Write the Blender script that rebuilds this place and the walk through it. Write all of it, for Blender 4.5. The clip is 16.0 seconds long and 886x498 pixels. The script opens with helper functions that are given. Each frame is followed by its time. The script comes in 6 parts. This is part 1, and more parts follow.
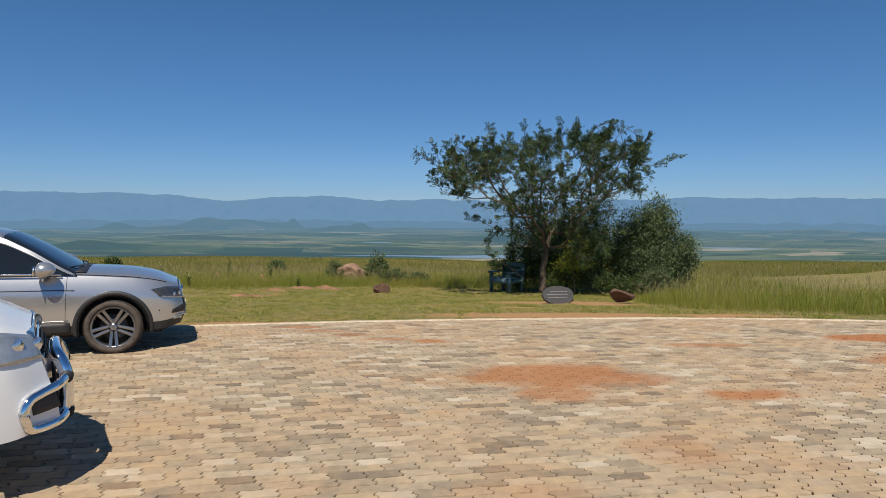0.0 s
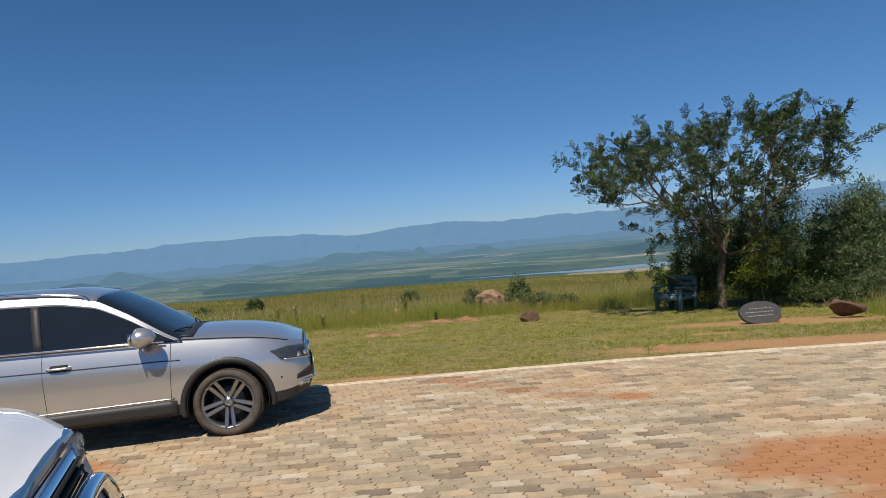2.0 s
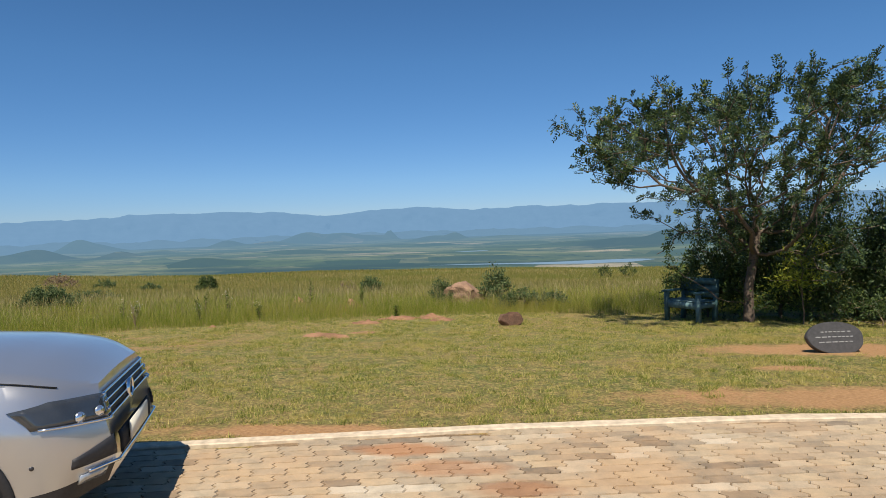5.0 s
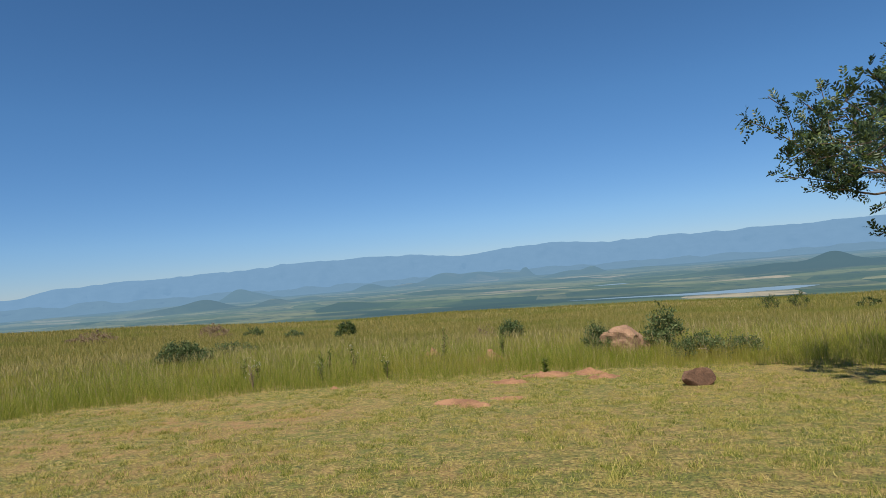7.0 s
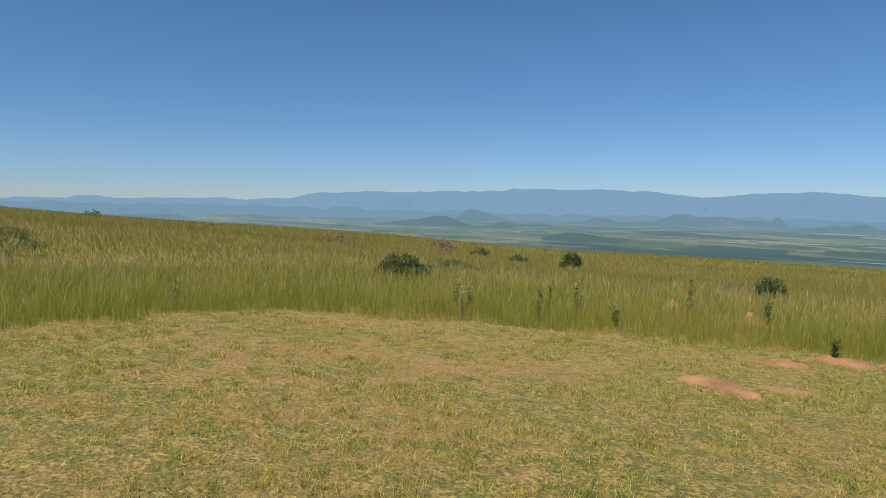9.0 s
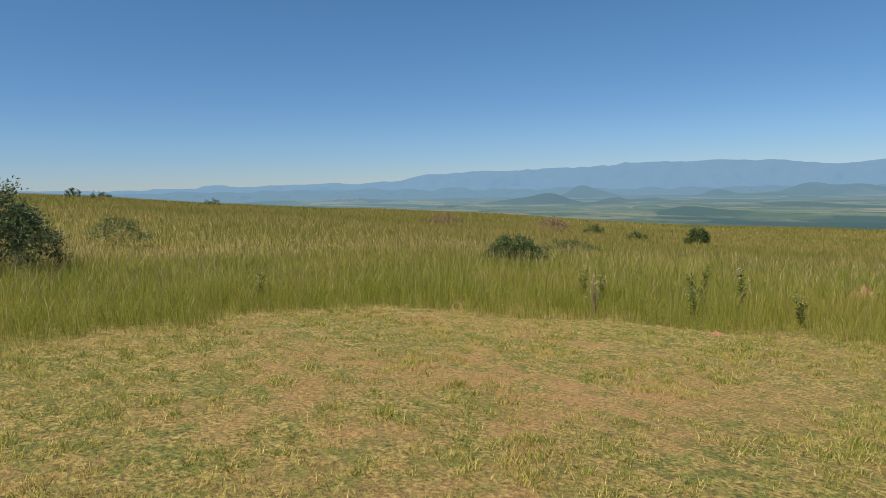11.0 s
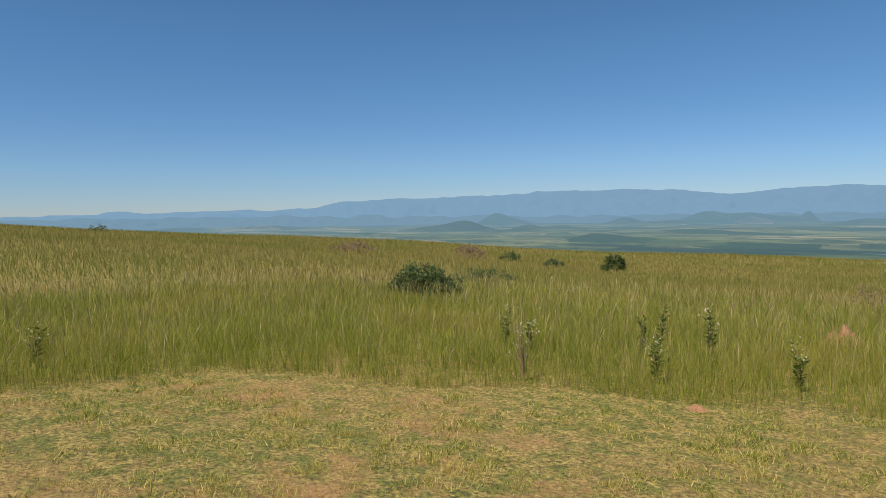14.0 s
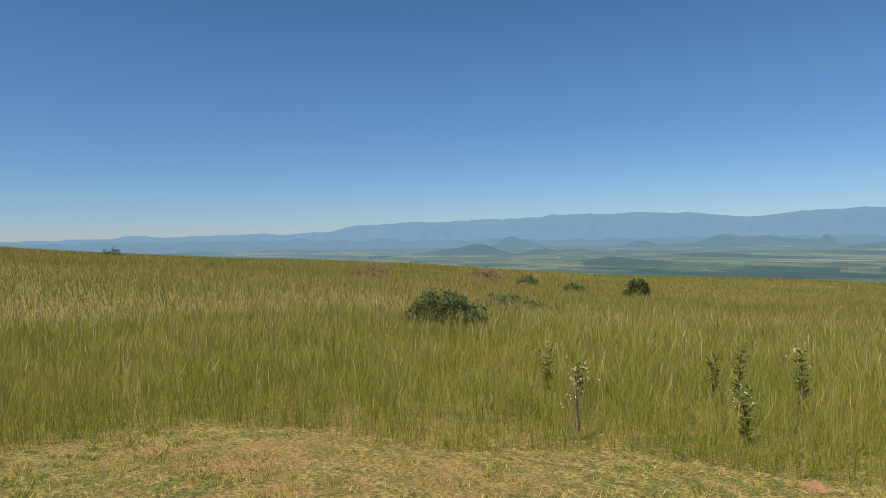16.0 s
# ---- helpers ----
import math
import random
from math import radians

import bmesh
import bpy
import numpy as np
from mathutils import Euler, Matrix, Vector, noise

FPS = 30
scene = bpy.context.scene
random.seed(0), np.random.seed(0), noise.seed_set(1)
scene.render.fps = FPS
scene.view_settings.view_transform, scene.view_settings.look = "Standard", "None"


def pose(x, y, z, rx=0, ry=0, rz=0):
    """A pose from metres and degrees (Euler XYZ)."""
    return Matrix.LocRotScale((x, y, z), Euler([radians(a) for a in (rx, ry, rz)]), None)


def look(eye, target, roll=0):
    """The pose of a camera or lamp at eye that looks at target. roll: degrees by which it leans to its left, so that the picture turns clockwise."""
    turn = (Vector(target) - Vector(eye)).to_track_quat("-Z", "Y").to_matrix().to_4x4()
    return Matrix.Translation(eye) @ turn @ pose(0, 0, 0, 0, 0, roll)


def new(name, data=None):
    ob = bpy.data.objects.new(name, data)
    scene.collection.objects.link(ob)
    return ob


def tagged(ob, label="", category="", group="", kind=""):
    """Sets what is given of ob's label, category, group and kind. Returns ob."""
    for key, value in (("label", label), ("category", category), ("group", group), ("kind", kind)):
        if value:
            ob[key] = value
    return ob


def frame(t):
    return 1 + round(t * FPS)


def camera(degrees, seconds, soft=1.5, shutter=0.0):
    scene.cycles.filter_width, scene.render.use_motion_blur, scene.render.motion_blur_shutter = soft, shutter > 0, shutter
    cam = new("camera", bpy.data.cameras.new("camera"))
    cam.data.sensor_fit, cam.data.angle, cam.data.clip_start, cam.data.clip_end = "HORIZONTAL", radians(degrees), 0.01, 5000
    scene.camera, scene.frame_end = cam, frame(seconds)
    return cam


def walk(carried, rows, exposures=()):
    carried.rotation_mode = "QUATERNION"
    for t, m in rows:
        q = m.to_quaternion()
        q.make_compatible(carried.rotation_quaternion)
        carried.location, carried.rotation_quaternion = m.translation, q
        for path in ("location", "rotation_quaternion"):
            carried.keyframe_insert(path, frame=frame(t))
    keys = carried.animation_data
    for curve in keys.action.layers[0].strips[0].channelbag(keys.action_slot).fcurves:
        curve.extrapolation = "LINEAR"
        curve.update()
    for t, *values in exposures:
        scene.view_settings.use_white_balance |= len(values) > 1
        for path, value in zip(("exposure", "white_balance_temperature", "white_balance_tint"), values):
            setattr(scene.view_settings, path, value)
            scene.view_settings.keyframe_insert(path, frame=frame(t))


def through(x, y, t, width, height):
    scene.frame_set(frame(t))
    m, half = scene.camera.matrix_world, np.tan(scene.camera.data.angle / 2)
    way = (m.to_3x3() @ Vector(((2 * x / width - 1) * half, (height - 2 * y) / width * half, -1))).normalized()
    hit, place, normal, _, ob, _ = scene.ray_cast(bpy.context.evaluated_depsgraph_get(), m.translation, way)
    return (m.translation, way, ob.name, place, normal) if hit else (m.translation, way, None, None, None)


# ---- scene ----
cam = camera(67.9, 16.0, soft=0.85)
PATH = [
    (0, (-0.08, 0.114, 1.616), (-0.066, 2.111, 1.514), 0.2),
    (0.5, (-0.241, 0.751, 1.626), (-0.422, 2.741, 1.565), -2.2),
    (1, (-0.429, 1.294, 1.609), (-0.576, 3.288, 1.571), -1.3),
    (1.5, (-0.627, 1.86, 1.601), (-0.928, 3.837, 1.585), -4.6),
    (2, (-0.712, 2.199, 1.619), (-1.072, 4.167, 1.594), -5.1),
    (2.5, (-0.972, 2.997, 1.535), (-1.312, 4.968, 1.58), -4.3),
    (3, (-0.888, 3.433, 1.513), (-1.134, 5.417, 1.487), -2.6),
    (3.5, (-1.147, 4.156, 1.461), (-1.356, 6.144, 1.41), -0.8),
    (3.7, (-1.113, 4.263, 1.502), (-1.375, 6.245, 1.447), -1.5),
    (5.8, (-1.488, 6.658, 1.482), (-1.774, 8.636, 1.408), -2.5),
    (6, (-1.598, 6.938, 1.486), (-1.9, 8.914, 1.421), -2.7),
    (6.5, (-1.767, 7.48, 1.513), (-2.196, 9.434, 1.504), -4.2),
    (7, (-1.892, 7.946, 1.512), (-2.555, 9.832, 1.577), -4.8),
    (7.5, (-2.088, 8.474, 1.482), (-2.721, 10.372, 1.457), -4.7),
    (8, (-2.308, 8.977, 1.468), (-2.98, 10.86, 1.394), -0.4),
    (8.5, (-2.668, 9.454, 1.458), (-3.669, 11.184, 1.398), 0.6),
    (9, (-2.952, 9.844, 1.438), (-4.216, 11.388, 1.31), 1.1),
    (9.5, (-3.281, 10.199, 1.439), (-4.702, 11.6, 1.302), 0.9),
    (9.7, (-3.468, 10.358, 1.419), (-4.93, 11.718, 1.3), 0.2),
    (11.8, (-5.168, 11.923, 1.291), (-6.695, 13.197, 1.075), -1.5),
    (12, (-5.347, 12.079, 1.265), (-6.894, 13.336, 1.098), -0.9),
    (12.5, (-5.55, 12.474, 1.246), (-7.038, 13.801, 1.094), -1.7),
    (13, (-5.803, 12.838, 1.206), (-7.338, 14.109, 1.044), -0.7),
    (13.5, (-6.082, 13.263, 1.185), (-7.463, 14.7, 1.011), -0.9),
    (14, (-6.326, 13.645, 1.173), (-7.648, 15.142, 1.061), -0.8),
    (14.5, (-6.617, 13.96, 1.157), (-7.826, 15.551, 1.081), -0.8),
    (15, (-6.854, 14.111, 1.179), (-8.118, 15.66, 1.117), 0.1),
    (15.5, (-7.118, 14.412, 1.145), (-8.443, 15.91, 1.139), -1.1),
    (16, (-7.322, 14.504, 1.136), (-8.677, 15.975, 1.096), -0.9),
]
EXPOSURES = [(0, 0.05, 6500, 10), (2.2, 0.08, 6500, 10), (3.2, 0.3, 6550, 10), (6, 0.33, 6650, 10), (8, 0.36, 6900, 10), (9.5, 0.38, 7200, 10), (16, 0.38, 7200, 10)]
walk(cam, [(t, look(eye, target, roll)) for t, eye, target, roll in PATH], EXPOSURES)


# ---------------------------------------------------------------- light
SUN_ELEV, SUN_TO = 57.0, 3.0          # height, and the bearing to which the shadows point, clockwise from +y
sd = Vector((math.sin(radians(SUN_TO)) * math.cos(radians(SUN_ELEV)), math.cos(radians(SUN_TO)) * math.cos(radians(SUN_ELEV)), -math.sin(radians(SUN_ELEV))))
sun_data = bpy.data.lights.new("sun", "SUN")
sun_data.energy, sun_data.angle, sun_data.color = 4.9, radians(0.53), (1.0, 0.92, 0.80)
sun = new("sun", sun_data)
sun.matrix_world = look((0, 0, 30), Vector((0, 0, 30)) + sd)
world = bpy.data.worlds.new("sky")
scene.world = world
world.use_nodes = True
wn = world.node_tree.nodes
sky = wn.new("ShaderNodeTexSky")
sky.sky_type, sky.sun_disc = "NISHITA", False
sky.sun_elevation, sky.sun_rotation = radians(SUN_ELEV), radians(180 + SUN_TO)
sky.altitude, sky.air_density, sky.dust_density, sky.ozone_density = 1200, 0.85, 0.0, 3.4
tint = wn.new("ShaderNodeMix")
tint.data_type, tint.blend_type = "RGBA", "MULTIPLY"
tint.inputs[0].default_value = 1.0
tint.inputs[7].default_value = (0.68, 0.86, 0.97, 1)      # clear, dry upland air
vivid = wn.new("ShaderNodeHueSaturation")
vivid.inputs["Saturation"].default_value = 1.08
haze = wn.new("ShaderNodeMix")                            # thin haze low over the plain, all round
haze.data_type, haze.blend_type = "RGBA", "MULTIPLY"
haze.inputs[0].default_value = 1.0
height = wn.new("ShaderNodeSeparateXYZ")
band = wn.new("ShaderNodeValToRGB")
band.color_ramp.elements[0].position, band.color_ramp.elements[0].color = 0.0, (0.70, 0.65, 0.77, 1)
band.color_ramp.elements[1].position, band.color_ramp.elements[1].color = 0.24, (1.0, 1.0, 1.0, 1)
mid_band = band.color_ramp.elements.new(0.07)
mid_band.color = (0.86, 0.82, 0.88, 1)
world.node_tree.links.new(wn.new("ShaderNodeTexCoord").outputs["Generated"], height.inputs[0])
world.node_tree.links.new(height.outputs[2], band.inputs["Fac"])
world.node_tree.links.new(band.outputs["Color"], haze.inputs[7])
world.node_tree.links.new(sky.outputs[0], haze.inputs[6])
world.node_tree.links.new(haze.outputs[2], tint.inputs[6])
world.node_tree.links.new(tint.outputs[2], vivid.inputs["Color"])
world.node_tree.links.new(vivid.outputs[0], wn["Background"].inputs[0])
wn["Background"].inputs[1].default_value = 0.09


# ---------------------------------------------------------------- materials
def nodes_of(name):
    m = bpy.data.materials.new(name)
    m.use_nodes = True
    nt = m.node_tree
    return m, nt, nt.nodes["Principled BSDF"]


def add(nt, kind, **values):
    n = nt.nodes.new(kind)
    for key, v in values.items():
        n.inputs[key].default_value = v
    return n


def ramp(nt, fac, stops):
    n = nt.nodes.new("ShaderNodeValToRGB")
    els = n.color_ramp.elements
    while len(els) < len(stops):
        els.new(0.5)
    for e, (p, c) in zip(els, stops):
        e.position, e.color = p, (*c, 1)
    nt.links.new(fac, n.inputs["Fac"])
    return n.outputs["Color"]


def mix(nt, fac, a, b, mode="MIX"):
    n = nt.nodes.new("ShaderNodeMix")
    n.data_type, n.blend_type = "RGBA", mode
    for sock, v in ((n.inputs[0], fac), (n.inputs[6], a), (n.inputs[7], b)):
        if isinstance(v, (int, float)):
            sock.default_value = v
        elif isinstance(v, tuple):
            sock.default_value = (*v, 1)
        else:
            nt.links.new(v, sock)
    return n.outputs[2]


def noise_at(nt, scale, detail=4.0, rough=0.55, stretch=None):
    n = add(nt, "ShaderNodeTexNoise", Scale=scale, Detail=detail, Roughness=rough)
    g = nt.nodes.new("ShaderNodeNewGeometry")
    if stretch:
        mp = nt.nodes.new("ShaderNodeMapping")
        mp.inputs["Scale"].default_value = stretch
        nt.links.new(g.outputs["Position"], mp.inputs["Vector"])
        nt.links.new(mp.outputs["Vector"], n.inputs["Vector"])
    else:
        nt.links.new(g.outputs["Position"], n.inputs["Vector"])
    return n.outputs["Fac"]


def bump(nt, bsdf, height, strength, distance):
    b = add(nt, "ShaderNodeBump", Strength=strength, Distance=distance)
    nt.links.new(height, b.inputs["Height"])
    nt.links.new(b.outputs["Normal"], bsdf.inputs["Normal"])


def plain(name, colour, rough=0.5, metal=0.0, grain=0.12, scale=30.0, relief=0.0, coat=0.0):
    """A surface of one paint or stuff, with grain and a little relief."""
    m, nt, b = nodes_of(name)
    f = noise_at(nt, scale)
    lo = tuple(c * (1 - grain) for c in colour)
    hi = tuple(min(1, c * (1 + grain)) for c in colour)
    nt.links.new(ramp(nt, f, [(0.3, lo), (0.7, hi)]), b.inputs["Base Color"])
    b.inputs["Roughness"].default_value, b.inputs["Metallic"].default_value = rough, metal
    b.inputs["Coat Weight"].default_value = coat
    b.inputs["Coat Roughness"].default_value = 0.04
    if relief:
        bump(nt, b, f, 0.5, relief)
    return m


def leafy(name, stops, rough=0.5, through=0.25, patch=None):
    """Leaves and blades: colour by island, light passing through."""
    m, nt, b = nodes_of(name)
    g = nt.nodes.new("ShaderNodeNewGeometry")
    c = ramp(nt, g.outputs["Random Per Island"], stops)
    if patch:
        scale, tint, lo, hi = patch
        f = noise_at(nt, scale, 3)
        mr = add(nt, "ShaderNodeMapRange", **{"From Min": lo, "From Max": hi})
        nt.links.new(f, mr.inputs["Value"])
        c = mix(nt, mr.outputs[0], c, mix(nt, 0.65, c, tint))
    nt.links.new(c, b.inputs["Base Color"])
    b.inputs["Roughness"].default_value = rough
    b.inputs["Specular IOR Level"].default_value = 0.3
    t = nt.nodes.new("ShaderNodeBsdfTranslucent")
    nt.links.new(c, t.inputs["Color"])
    s = nt.nodes.new("ShaderNodeMixShader")
    s.inputs[0].default_value = through
    nt.links.new(b.outputs[0], s.inputs[1])
    nt.links.new(t.outputs[0], s.inputs[2])
    nt.links.new(s.outputs[0], nt.nodes["Material Output"].inputs["Surface"])
    return m


def spot_mask(nt, spots, scale):
    """Ragged spots of spilt or bare earth: centre, half widths and strength of each."""
    g = nt.nodes.new("ShaderNodeNewGeometry")
    total = None
    wob = noise_at(nt, scale, 6, 0.68)
    for x, y, rx, ry, amt in spots:
        d = add(nt, "ShaderNodeVectorMath")
        d.operation = "SUBTRACT"
        nt.links.new(g.outputs["Position"], d.inputs[0])
        d.inputs[1].default_value = (x, y, 0)
        k = nt.nodes.new("ShaderNodeVectorMath")
        k.operation = "MULTIPLY"
        nt.links.new(d.outputs[0], k.inputs[0])
        k.inputs[1].default_value = (1 / rx, 1 / ry, 0)
        l = nt.nodes.new("ShaderNodeVectorMath")
        l.operation = "LENGTH"
        nt.links.new(k.outputs[0], l.inputs[0])
        a = nt.nodes.new("ShaderNodeMath")
        a.operation = "MULTIPLY_ADD"
        nt.links.new(wob, a.inputs[0])
        a.inputs[1].default_value = 2.2
        nt.links.new(l.outputs["Value"], a.inputs[2])
        mr = add(nt, "ShaderNodeMapRange", **{"From Min": 1.75, "From Max": 2.35, "To Min": amt, "To Max": 0.0})
        nt.links.new(a.outputs[0], mr.inputs["Value"])
        if total is None:
            total = mr.outputs[0]
        else:
            mx = nt.nodes.new("ShaderNodeMath")
            mx.operation = "MAXIMUM"
            nt.links.new(total, mx.inputs[0])
            nt.links.new(mr.outputs[0], mx.inputs[1])
            total = mx.outputs[0]
    return total


def soil_material():
    """Mown lawn floor: dry thatch, green growth and bare red soil."""
    m, nt, b = nodes_of("lawn_ground")
    big, mid, fine = noise_at(nt, 0.35, 4), noise_at(nt, 2.6, 6, 0.65), noise_at(nt, 30, 5, 0.75)
    soil = ramp(nt, fine, [(0.25, (0.14, 0.07, 0.026)), (0.5, (0.34, 0.20, 0.08)), (0.75, (0.50, 0.33, 0.15))])
    # darkest stops of thatch and green put the shade between tufts into colour
    thatch = ramp(nt, fine, [(0.36, (0.055, 0.038, 0.011)), (0.5, (0.26, 0.205, 0.055)), (0.66, (0.54, 0.425, 0.15))])
    green = ramp(nt, fine, [(0.34, (0.026, 0.034, 0.007)), (0.66, (0.25, 0.26, 0.05))])
    t = ramp(nt, noise_at(nt, 6.5, 5, 0.7), [(0.44, (0, 0, 0)), (0.55, (1, 1, 1))])
    c = mix(nt, t, green, thatch)
    w = ramp(nt, mix(nt, 0.5, big, mid), [(0.45, (0, 0, 0)), (0.58, (0.9, 0.9, 0.9))])
    c = mix(nt, mix(nt, 1.0, w, mix(nt, spot_mask(nt, DRY, 0.8), (0.35, 0.35, 0.35), (1.15, 1.15, 1.15)), "MULTIPLY"), c, soil)
    c = mix(nt, spot_mask(nt, [(x, y, rx, ry, 0.95) for x, y, rx, ry in BARE], 2.6), c, ramp(nt, fine, [(0.25, (0.30, 0.14, 0.05)), (0.7, (0.56, 0.33, 0.15))]))
    nt.links.new(c, b.inputs["Base Color"])
    b.inputs["Roughness"].default_value = 0.95
    bump(nt, b, mix(nt, 0.5, fine, noise_at(nt, 11, 4, 0.6)), 1.0, 0.06)
    return m


def dirt_material(name, dark=(0.27, 0.135, 0.06), light=(0.48, 0.30, 0.15)):
    m, nt, b = nodes_of(name)
    mid, fine = noise_at(nt, 3, 5), noise_at(nt, 60, 5, 0.7)
    c = ramp(nt, mix(nt, 0.45, mid, fine), [(0.35, dark), (0.6, light)])
    nt.links.new(c, b.inputs["Base Color"])
    b.inputs["Roughness"].default_value = 0.95
    bump(nt, b, fine, 0.7, 0.015)
    return m


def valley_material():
    """The far plain: fields, woods and bare ground, with haze painted over them as blue emission that grows with
    distance.
    """
    m, nt, b = nodes_of("far_valley_haze")
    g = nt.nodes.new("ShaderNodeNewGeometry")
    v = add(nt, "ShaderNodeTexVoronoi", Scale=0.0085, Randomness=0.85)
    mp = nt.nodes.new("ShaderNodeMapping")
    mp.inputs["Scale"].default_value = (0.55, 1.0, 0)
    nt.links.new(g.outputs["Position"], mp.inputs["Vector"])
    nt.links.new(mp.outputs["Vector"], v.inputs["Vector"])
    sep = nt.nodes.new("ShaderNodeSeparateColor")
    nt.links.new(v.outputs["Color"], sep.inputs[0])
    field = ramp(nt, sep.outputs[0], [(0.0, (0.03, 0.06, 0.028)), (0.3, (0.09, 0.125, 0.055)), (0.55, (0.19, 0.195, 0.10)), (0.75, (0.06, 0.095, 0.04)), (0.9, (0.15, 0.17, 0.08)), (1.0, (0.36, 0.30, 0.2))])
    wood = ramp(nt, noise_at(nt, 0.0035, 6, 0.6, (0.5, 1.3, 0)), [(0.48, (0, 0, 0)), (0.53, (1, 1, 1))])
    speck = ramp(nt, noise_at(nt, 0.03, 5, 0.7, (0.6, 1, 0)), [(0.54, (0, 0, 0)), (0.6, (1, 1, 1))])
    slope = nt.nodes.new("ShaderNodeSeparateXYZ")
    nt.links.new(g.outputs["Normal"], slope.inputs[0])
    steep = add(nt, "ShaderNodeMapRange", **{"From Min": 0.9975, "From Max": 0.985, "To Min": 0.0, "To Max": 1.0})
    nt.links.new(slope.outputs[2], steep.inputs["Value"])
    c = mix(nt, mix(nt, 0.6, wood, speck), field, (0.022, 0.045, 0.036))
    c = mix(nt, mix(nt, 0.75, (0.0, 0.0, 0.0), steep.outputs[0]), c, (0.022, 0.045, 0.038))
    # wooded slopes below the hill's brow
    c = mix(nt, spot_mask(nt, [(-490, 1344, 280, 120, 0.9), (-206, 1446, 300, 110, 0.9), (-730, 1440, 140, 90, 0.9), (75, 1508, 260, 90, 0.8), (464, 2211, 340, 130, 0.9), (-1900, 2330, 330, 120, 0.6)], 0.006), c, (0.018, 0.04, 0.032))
    # painted haze: share of blue glow, rising with distance
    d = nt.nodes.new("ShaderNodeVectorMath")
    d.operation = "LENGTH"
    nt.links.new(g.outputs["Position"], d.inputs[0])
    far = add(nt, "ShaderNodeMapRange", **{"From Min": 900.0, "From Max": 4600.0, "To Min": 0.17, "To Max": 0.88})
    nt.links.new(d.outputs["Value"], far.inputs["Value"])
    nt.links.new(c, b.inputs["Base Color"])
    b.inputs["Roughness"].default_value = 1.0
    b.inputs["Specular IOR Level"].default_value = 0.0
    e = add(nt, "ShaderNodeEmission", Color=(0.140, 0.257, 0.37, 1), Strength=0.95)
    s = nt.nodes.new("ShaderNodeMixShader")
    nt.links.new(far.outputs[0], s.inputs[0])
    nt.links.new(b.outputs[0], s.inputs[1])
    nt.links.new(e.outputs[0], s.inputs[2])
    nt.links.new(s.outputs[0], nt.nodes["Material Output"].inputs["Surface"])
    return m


def hazed_material(name, base, air, share):
    """A far ridge or lake: its own colour, mostly covered by haze painted in as a blue glow."""
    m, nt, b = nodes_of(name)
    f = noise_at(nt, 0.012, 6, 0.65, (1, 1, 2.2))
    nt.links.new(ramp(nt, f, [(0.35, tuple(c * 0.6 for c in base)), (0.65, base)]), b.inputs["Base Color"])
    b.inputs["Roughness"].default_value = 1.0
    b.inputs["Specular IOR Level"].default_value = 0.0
    # painted haze: an even blue emission, mixed in by share
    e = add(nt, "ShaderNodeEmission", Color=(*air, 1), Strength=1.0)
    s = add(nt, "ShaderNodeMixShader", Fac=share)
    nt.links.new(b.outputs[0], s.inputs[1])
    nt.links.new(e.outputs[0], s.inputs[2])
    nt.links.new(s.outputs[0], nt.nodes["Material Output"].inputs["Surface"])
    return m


def paver_material():
    m, nt, b = nodes_of("paver_concrete")
    g = nt.nodes.new("ShaderNodeNewGeometry")
    o = nt.nodes.new("ShaderNodeObjectInfo")
    r = nt.nodes.new("ShaderNodeMath")
    r.operation = "FRACT"
    r2 = nt.nodes.new("ShaderNodeMath")
    nt.links.new(g.outputs["Random Per Island"], r2.inputs[0])
    nt.links.new(o.outputs["Random"], r2.inputs[1])
    nt.links.new(r2.outputs[0], r.inputs[0])
    c = ramp(nt, r.outputs[0], [(0.0, (0.21, 0.165, 0.115)), (0.12, (0.31, 0.25, 0.175)), (0.5, (0.405, 0.325, 0.225)), (0.75, (0.43, 0.335, 0.215)), (0.9, (0.45, 0.375, 0.27)), (1.0, (0.53, 0.46, 0.35))])
    fine, grit = noise_at(nt, 9, 5, 0.6), noise_at(nt, 160, 3, 0.7)
    c = mix(nt, 0.5, c, mix(nt, 1.0, c, ramp(nt, fine, [(0.3, (0.62, 0.58, 0.52)), (0.7, (1.36, 1.32, 1.26))]), "MULTIPLY"))
    c = mix(nt, 0.35, c, mix(nt, 1.0, c, ramp(nt, grit, [(0.35, (0.6, 0.6, 0.6)), (0.65, (1.3, 1.3, 1.3))]), "MULTIPLY"))
    dusty = ramp(nt, mix(nt, 0.4, noise_at(nt, 0.7, 4, 0.6), noise_at(nt, 4.5, 6, 0.7)), [(0.46, (0, 0, 0)), (0.62, (1, 1, 1))])
    c = mix(nt, mix(nt, 0.42, (0.0, 0.0, 0.0), dusty), c, (0.47, 0.27, 0.12))
    # red earth carried on by wheels, in spots
    total = spot_mask(nt, SPOTS, 1.3)
    earth = ramp(nt, grit, [(0.3, (0.28, 0.105, 0.035)), (0.7, (0.45, 0.20, 0.075))])
    c = mix(nt, total, c, earth)
    nt.links.new(c, b.inputs["Base Color"])
    b.inputs["Roughness"].default_value = 0.9
    bump(nt, b, grit, 0.5, 0.003)
    return m


# where the lawn is driest
DRY = [(-9.3, 16.2, 3.2, 1.9, 1.0), (-8.0, 13.5, 2.5, 1.6, 0.7), (-5.0, 13.2, 1.4, 0.8, 0.6)]
